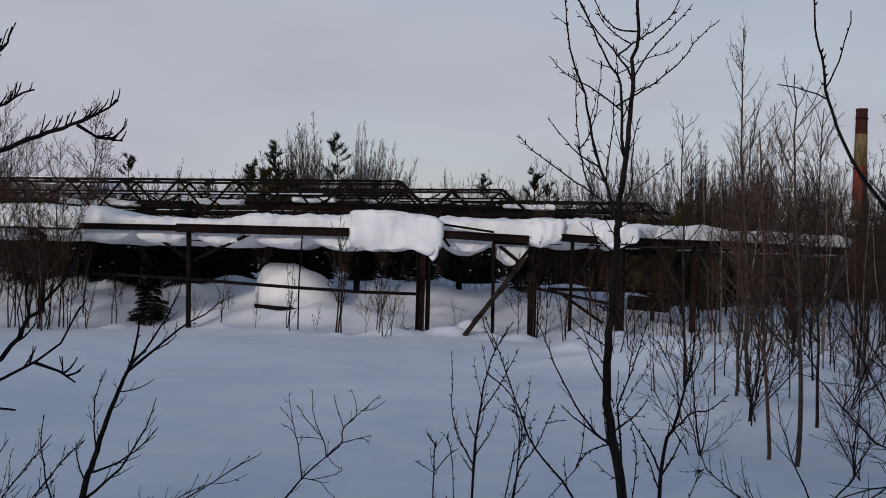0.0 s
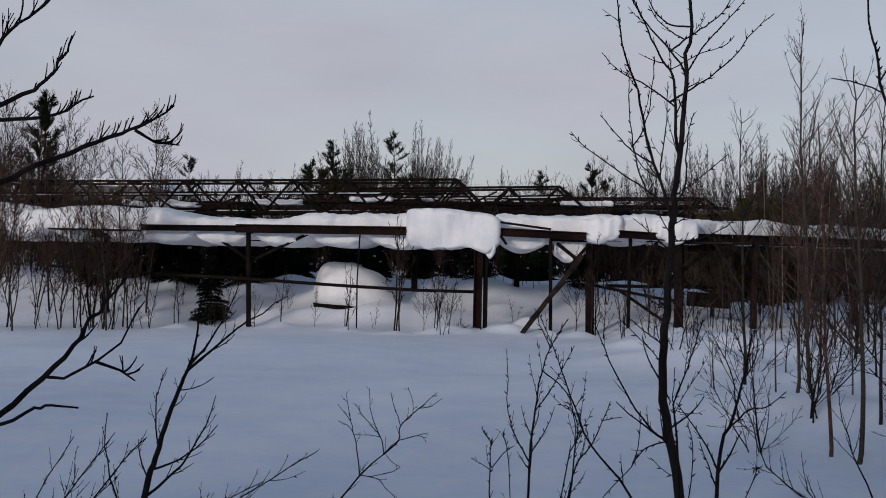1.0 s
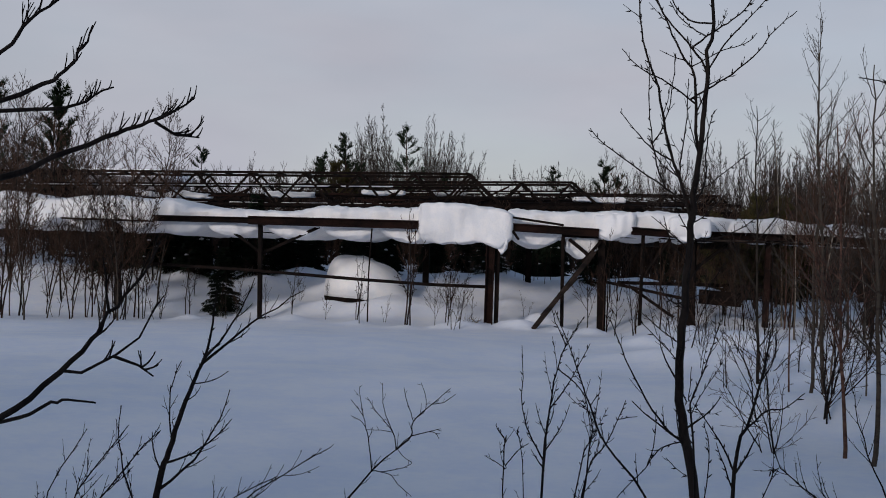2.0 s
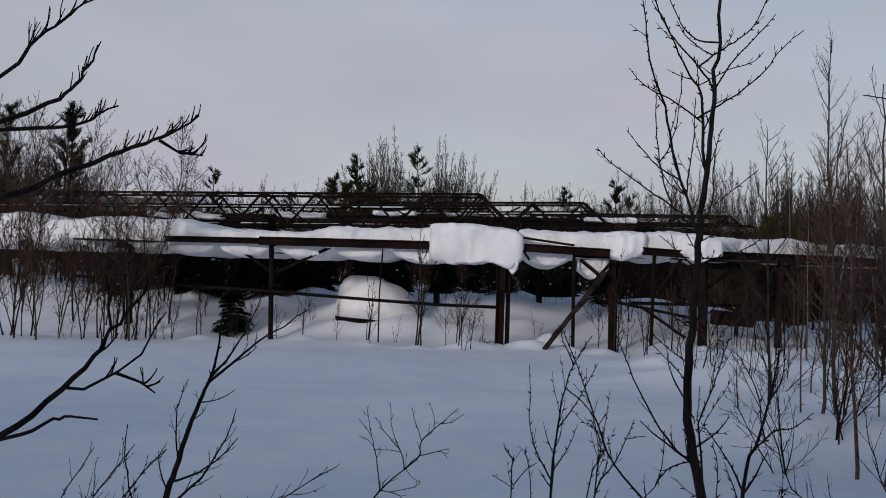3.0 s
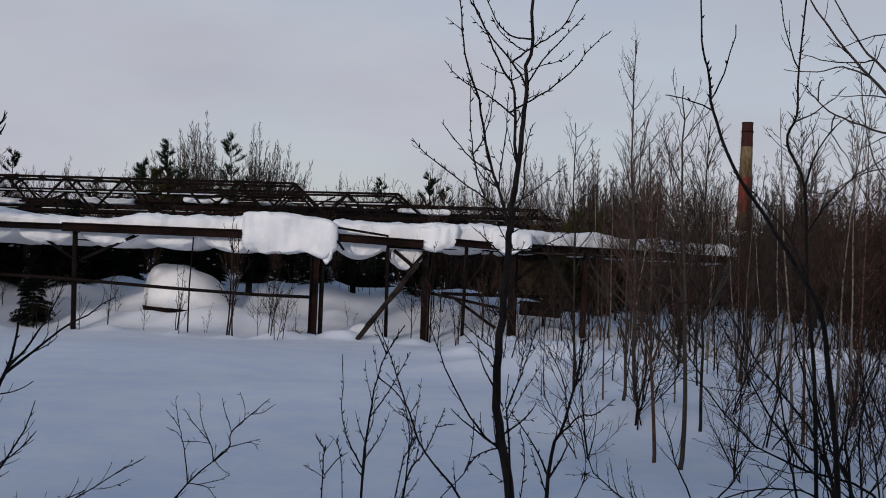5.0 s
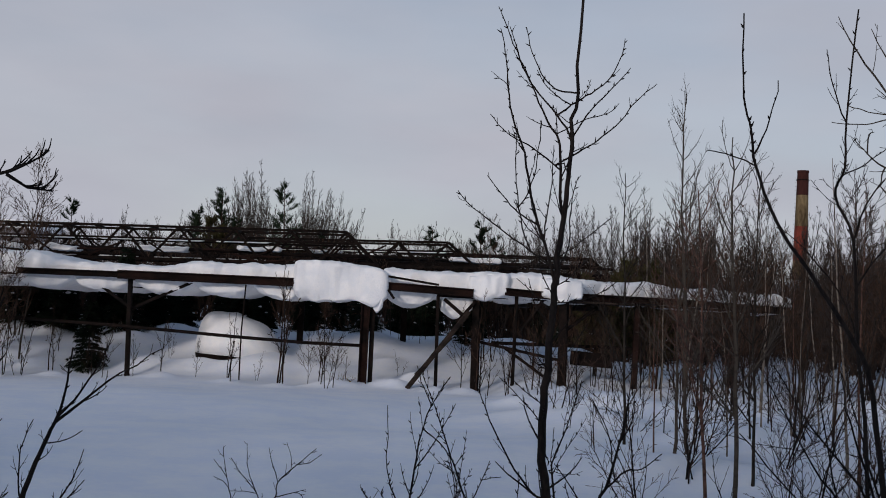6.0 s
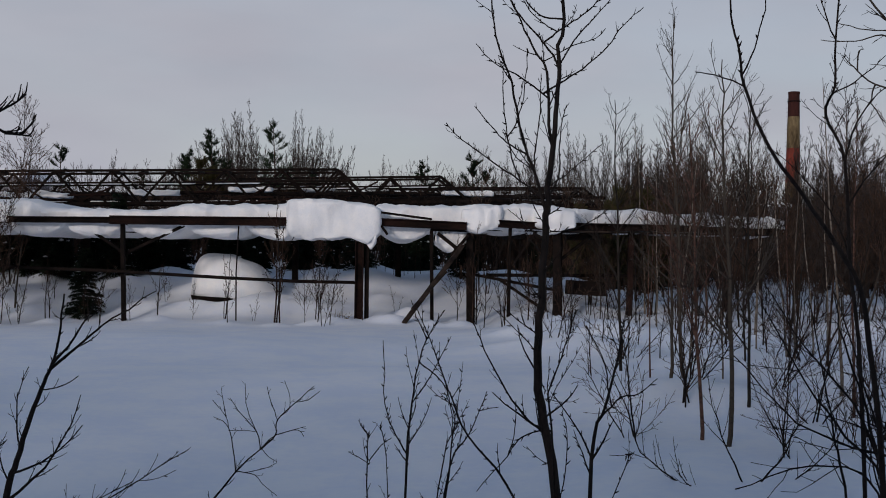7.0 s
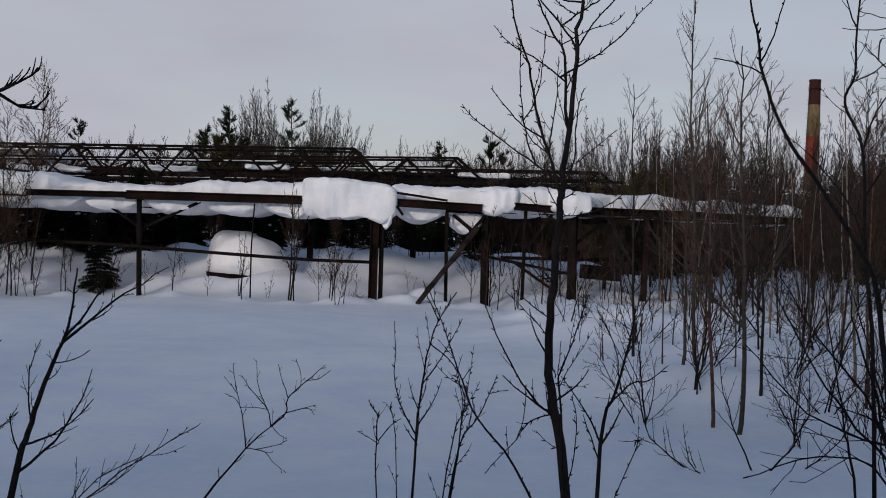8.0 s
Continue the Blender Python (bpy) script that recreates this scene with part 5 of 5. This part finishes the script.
_br = random.Random(50)
for nm, lab, y, tr, r, top, m, n in (
        ("birch", "slender pale birch with an upright twiggy crown", 11.8, [(3.26, 0.0), (3.22, 0.66), (3.17, 1.86), (3.10, 3.05), (3.08, 4.1)], 0.027, 4.0, BARK_BIRCH, 30),
        ("birch", "slender pale birch with an upright twiggy crown", 11.9, [(3.17, 0.0), (3.15, 0.66), (3.13, 1.5), (3.2, 2.6), (3.3, 3.3)], 0.022, 3.2, BARK_BIRCH, 18),
        ("birch", "slender pale birch with an upright twiggy crown", 9.0, [(2.89, 0.0), (2.87, 0.87), (2.84, 1.81), (2.80, 2.51), (2.77, 3.15)], 0.023, 3.0, BARK_BIRCH, 24),
        ("birch", "thin birch with pinkish bark on its lower stem", 9.4, [(2.78, 0.0), (2.72, 0.84), (2.66, 2.05), (2.61, 2.75)], 0.019, 2.6, BARK_PINKISH, 20),
        ("birch", "thin bare birch among the saplings", 10.5, [(3.55, 0.0), (3.52, 0.9), (3.5, 2.0), (3.52, 3.1)], 0.019, 3.0, BARK_GREY, 20),
        ("birch", "thin bare birch among the saplings", 13.5, [(2.95, 0.0), (2.9, 1.2), (2.86, 2.4), (2.82, 3.4)], 0.021, 3.3, BARK_GREY, 20)):
    young_tree(nm, lab, y, tr, r, 0.004, up_limbs(_br, tr[2][0], 0.7, top, n, 0.45, 0.75), m, 100 + int(y * 10), twigs=MID_TWIGS, bud=False, group="birches", k=7, start=0.4, wob=0.008)

# thicket of saplings
THICKET = [wild_tree(200 + i, 3.0 + 0.25 * i, 0.30, (BARK_BIRCH, BARK_RED, BARK_GREY)[i % 3], TWIG if i % 4 else TWIG_PALE, "sapling_tree", "slim bare sapling in a dense leafless thicket", dense=1.5, r=0.020, group="thicket saplings", thin=0.0040, stems=1 + i % 3, low=0.22, jit=0.055) for i in range(7)]
_tr = random.Random(8)
spots = []
for i in range(150):
    y = 12.5 + 20 * _tr.random() ** 0.9
    u = 0.22 + 0.54 * _tr.random() ** 0.8
    if (u < 0.50 and i % 5 < 3) or (y < 22 and i % 4):
        continue
    spots.append((y * u, y, 0.72 + 0.012 * y))
for i in range(27):
    y = _tr.uniform(23, 31)
    spots.append((y * _tr.uniform(-0.54, -0.31), y, 1.15))
for i in range(38):
    y = _tr.uniform(19, 31)
    spots.append((y * _tr.uniform(0.43, 0.68), y, 1.3))
for i in range(8):
    y = _tr.uniform(23, 27)
    spots.append((y * _tr.uniform(0.05, 0.25), y, 0.8))
for i in range(16):
    y = _tr.uniform(20, 22.2)
    spots.append((y * _tr.uniform(-0.50, -0.33), y, 0.8 + 0.25 * _tr.random()))
_mid = random.Random(81)
for i in range(15):
    y = _mid.uniform(22, 27)
    spots.append((y * _mid.uniform(0.16, 0.44), y, _mid.uniform(0.7, 1.15)))
scatter(THICKET, spots, 9, 0.8, 1.12)
UPRIGHT = [wild_tree(215 + i, 3.9, 0.17, (BARK_PALE, BARK_PALE, BARK_PINKISH, BARK_GREY)[i], (TWIG, BARK_RED, TWIG, TWIG_PALE)[i], "birch", "slender upright birch with ascending fine twigs", dense=1.2, r=0.021, low=0.38, up=0.22, lean=0.04, group="birches", thin=0.0034, jit=0.035) for i in range(4)]
_ur = random.Random(64)
spots = []
for i in range(20):
    y = _ur.uniform(12.5, 26)
    spots.append((y * _ur.uniform(0.235, 0.40), y, _ur.uniform(0.62, 0.95) * (0.62 + 0.02 * y)))
for i in range(12):
    y = _ur.uniform(9.5, 20)
    spots.append((y * _ur.uniform(0.40, 0.60), y, _ur.uniform(0.68, 0.92)))
scatter(UPRIGHT, spots, 20, 0.9, 1.1)

# small saplings in front of the rack
SMALL = [wild_tree(230 + i, 1.1 + 0.18 * i, 0.36, BARK, BARK_RED, "seedling", "small bare sapling poking out of the snow", dense=1.25, r=0.013, low=0.15, up=0.14, group="seedlings by the rack", thin=0.0036, stems=1 + i % 2) for i in range(5)]
scatter(SMALL, [(-4.35, 22.3), (-2.96, 21.7, 1.1), (-1.98, 21.6, 1.5), (-1.1, 21.5, 0.85), (-1.25, 21.9, 0.9), (-6.4, 22.2), (-6.9, 21.9, 0.8), (-7.4, 22.1, 0.9), (-7.9, 21.6, 0.8), (-0.95, 21.6, 0.8), (-8.3, 22.6), (-5.8, 22.8, 0.9),
                (2.0, 21.6, 0.9), (2.3, 21.0, 0.8), (1.5, 21.9, 1.1), (1.9, 22.2, 1.4), (2.8, 20.4, 0.9), (3.4, 19.7), (3.1, 18.5, 0.8), (3.9, 19.0), (4.5, 20.2), (-9.0, 22.0, 0.8), (-9.6, 22.8), (-1.2, 21.75, 0.75), (-1.45, 21.8, 0.6), (-0.75, 22.3, 0.5), (-2.5, 22.6, 0.5), (-3.7, 22.5, 0.55), (-4.9, 22.4, 0.6), (-5.4, 22.0, 0.6), (-7.1, 22.5, 0.9), (-8.0, 22.9, 0.9), (-2.2, 24.2, 0.5), (-4.6, 24.4, 0.6), (-5.6, 24.8, 0.7), (-7.0, 24.6, 0.8), (0.3, 23.6, 0.5), (4.0, 17.2, 0.8), (3.2, 16.0, 0.7), (2.6, 15.4, 0.6), (3.7, 14.6, 0.8), (2.5, 13.0, 0.6), (4.4, 14.0, 0.8), (4.9, 15.8, 0.9)]
        + [(y * _tr.uniform(0.12, 0.52), y, _tr.uniform(0.6, 1.15)) for y in [14 + 15 * _tr.random() for _ in range(46)]][::2], 10, 0.85, 1.1)
SLIM = [wild_tree(245 + i, 2.0, 0.25, BARK_RED, TWIG, "seedling", "slender reddish sapling beside the snow-laden beam", dense=0.9, r=0.017, low=0.25, up=0.2, group="seedlings by the rack", thin=0.0042) for i in range(2)]
scatter(SLIM, [(-2.02, 21.75, 1.3), (1.82, 22.0, 1.05), (-1.93, 21.85, 1.1), (-3.0, 21.9, 0.7), (-7.6, 22.4, 1.1), (-8.4, 22.2, 1.0), (-6.6, 22.6, 0.8), (2.4, 21.5, 0.9), (2.9, 21.9, 1.0), (0.3, 26.5, 0.5), (0.55, 26.8, 0.55), (0.8, 26.4, 0.5), (0.1, 27.0, 0.5), (-0.1, 26.6, 0.45), (0.95, 27.1, 0.55), (0.65, 27.4, 0.5)], 12, 0.95, 1.05)

# wide bare bushes in the near snow
WIDE = [wild_tree(250 + i, 1.5, 0.55, BARK, TWIG, "bare_bush", "wide dark bare bush with fine crossing twigs", dense=1.2, r=0.012, low=0.1, up=0.04, lean=0.3, thin=0.0022, stems=4, jit=0.09, category="bush", group="bare bushes") for i in range(3)]
scatter(WIDE, [(2.25, 9.6, 0.8), (2.95, 10.8), (3.5, 12.4), (4.0, 10.0, 0.9), (4.3, 11.8), (4.9, 13.2), (5.3, 11.2), (3.1, 8.4, 0.75), (4.6, 8.8, 0.9), (3.3, 15.0), (5.6, 14.6),
               (2.7, 17.0, 0.9), (6.2, 12.6)], 19, 0.85, 1.15)

# low brush
BRUSH = [brush(260 + i, (TWIG, TWIG, BARK_RED, TWIG_PALE)[i], (46, 40, 34, 22)[i], 1.2, 1.4 + 0.2 * i, label="dense dark red-brown leafless undergrowth") for i in range(4)]
spots = []
for i in range(190):
    u = _tr.uniform(0.17, 0.74)
    near = 40 if u < 0.38 else 46 if u < 0.47 else 36 if u < 0.56 else 24
    y = near + (68 - near) * _tr.random() ** 1.3
    s = _tr.uniform(0.55, 0.85) + 0.020 * y
    if u < 0.38:
        s = min(s, 0.8)
    elif u > 0.46:
        s *= 1.45
    spots.append((y * u, y, s))
for i in range(40):
    y = _tr.uniform(24, 33)
    spots.append((y * _tr.uniform(0.53, 0.78), y, _tr.uniform(1.3, 1.9)))
for i in range(22):
    y = _tr.uniform(31, 42)
    spots.append((y * _tr.uniform(-0.56, -0.30), y, 0.95))
for i in range(30):
    y = _tr.uniform(33, 44)
    spots.append((y * _tr.uniform(-0.40, 0.22), y, 1.6))
for i in range(26):
    y = _tr.uniform(40, 47)
    spots.append((y * _tr.uniform(0.03, 0.26), y, 1.9))
for i in range(24):
    y = _tr.uniform(34, 39)
    spots.append((y * _tr.uniform(-0.36, 0.05), y, 1.35))
for i in range(5):
    y = _tr.uniform(8, 12)
    spots.append((y * _tr.uniform(0.5, 0.62), y, 0.6))
scatter(BRUSH, spots, 13, 0.85, 1.15)

# dark young spruces under and behind the deck
SPRUCE = [spruce(300 + i, 1.9 + 0.2 * i, NEEDLE_DARK, "dark young spruce crowded behind the rack", group="spruces behind the rack", snowy=3) for i in range(3)]
spots = [(-6.08, 23.5, 0.80), (-7.6, 26.6, 0.7), (-6.2, 27.0, 0.9)]
for i in range(64):
    x = _tr.uniform(-10.5, 2.4)
    spots.append((x, _tr.uniform(27.3, 29.2) + (1.2 if -0.4 < x < 1.3 else 0.0), _tr.uniform(0.50, 0.68)))

for i in range(12):
    spots.append((_tr.uniform(2.2, 9.5), _tr.uniform(34.0, 38.0), _tr.uniform(0.5, 0.7)))
scatter(SPRUCE, spots, 14, 0.9, 1.1)
PINES = [pine(320 + i, 4.8, NEEDLE, "young dark green pine standing behind the gallery", group="pines behind the gallery") for i in range(3)]
scatter(PINES, [(-3.92, 42, 0.96), (-6.32, 42.5, 0.95), (-7.6, 43, 0.81), (-11.9, 42, 0.79), (1.63, 42, 0.74), (3.3, 41, 0.88), (-5.7, 41, 0.69), (-6.8, 40.0, 0.73), (-3.3, 38.5, 0.65), (-2.4, 39, 0.60), (-8.4, 39, 0.60), (2.6, 43, 0.69), (4.0, 42, 0.77),
                (-14.2, 34, 1.09), (-15.0, 36, 1.14), (-15.8, 33, 1.04)], 15, 0.97, 1.03)
OLIVE = [pine(330, 3.0, NEEDLE_OLIVE, "yellowish olive young pine in the thicket", group="olive pines")]
scatter(OLIVE, [(5.9, 27.6, 0.88), (6.5, 28.4, 0.85), (7.2, 31, 0.95), (6.5, 32, 0.85), (8.1, 32, 0.9), (5.9, 33, 0.8), (-5.2, 35.5, 0.9), (-5.8, 36, 1.0)], 16, 0.95, 1.05)

# far leafless groves
GROVE = [wild_tree(340 + i, 6.0, 0.13, TWIG_PALE, TWIG_PALE, "grove_tree", "fine-twigged bare tree in the distant grove", dense=1.7, r=0.03, low=0.2, up=0.25, group="distant grove", thin=0.0055, stems=17, lean=0.06, jit=0.02) for i in range(3)]
spots = [(-6.0, 46, 1.0), (-5.5, 47, 1.0), (-5.7, 45.5, 0.9), (-3.4, 46, 0.98), (-2.9, 47, 0.95), (-2.4, 46.3, 0.86), (-1.9, 46, 0.78), (-3.8, 47, 0.85), (-6.4, 46.5, 0.8), (-5.3, 46.4, 0.95), (-6.2, 47.5, 0.95), (-5.0, 46.0, 0.8), (-3.1, 45.6, 0.92), (-2.6, 45.5, 0.85), (-3.6, 45.4, 0.8), (-1.5, 46.5, 0.7), (5.6, 44, 0.92), (6.1, 45, 0.95), (6.7, 44, 0.9), (7.3, 45, 0.88), (5.0, 44.5, 0.85), (6.4, 43, 0.8), (-9.0, 48, 0.75), (-8.2, 49, 0.78), (0.0, 52, 0.85), (2.0, 50, 0.8), (4.0, 47, 0.95), (4.8, 45, 0.9), (-11, 47, 0.72), (-12.5, 48, 0.75)]
for i in range(70):
    y = _tr.uniform(33, 60)
    u = _tr.uniform(0.16, 0.66)
    spots.append((y * u, y, (0.50 + 0.0085 * y) * (1.15 if u < 0.38 else 1.05)))
for i in range(14):
    y = _tr.uniform(32, 48)
    spots.append((y * _tr.uniform(-0.56, -0.36), y, 0.95))
scatter(GROVE, spots, 17, 0.88, 1.12)

# unseen spruces added behind the camera only to shade the near snow
scatter([spruce(380, 4.0, NEEDLE_DARK, "unseen dark spruce added to shade the near snow", group="wood edge")],
        [(-38 + i * 0.62 + _tr.uniform(-0.5, 0.5), -9 - 2.0 * (i % 4) + _tr.uniform(-0.5, 0.5), 1.6) for i in range(110)], 18, 0.85, 1.12)


# wooded skyline far off
def skyline():
    rng = random.Random(4)
    v, f = [], []
    for ring, (r, h) in enumerate(((330, 5.5), (420, 9.0))):
        n, base = 520, len(v)
        for i in range(n + 1):
            a = radians(-75 + 150 * i / n)
            x, y = math.sin(a) * r, math.cos(a) * r
            t = h * (0.75 + 0.25 * noise.noise(Vector((i * 0.02, ring, 0)))) + rng.uniform(0, 1.6)
            v += [Vector((x, y, -1)), Vector((x, y, t)), Vector((x * 1.03, y * 1.03, -1))]
        for i in range(n):
            a = base + 3 * i
            f += [(a, a + 3, a + 4, a + 1), (a + 1, a + 4, a + 5, a + 2)]
    tagged(new("backdrop", mesh_of("backdrop", v, f, FAR_WOOD, False)), "low wooded skyline on the horizon", "woods", kind="structure")


skyline()
# dry grass by the post
_gl = []
for i in range(26):
    _gl.append((*wander(_tr, (-0.75 + _tr.uniform(-0.15, 0.15), 21.95, 0.0), (_tr.gauss(0, 0.6), _tr.gauss(0, 0.4), 1), _tr.uniform(0.1, 0.2), 0.004, 0.002, 3, 0.25, -0.1), 3))
gr = tagged(new("dry_grass", mesh_of("dry_grass", *tubes(_gl), GRASS)), "tuft of dry grass poking through snow", "grass", kind="stuff")
gr.location.z = ground_at(-0.75, 21.95) - 0.03
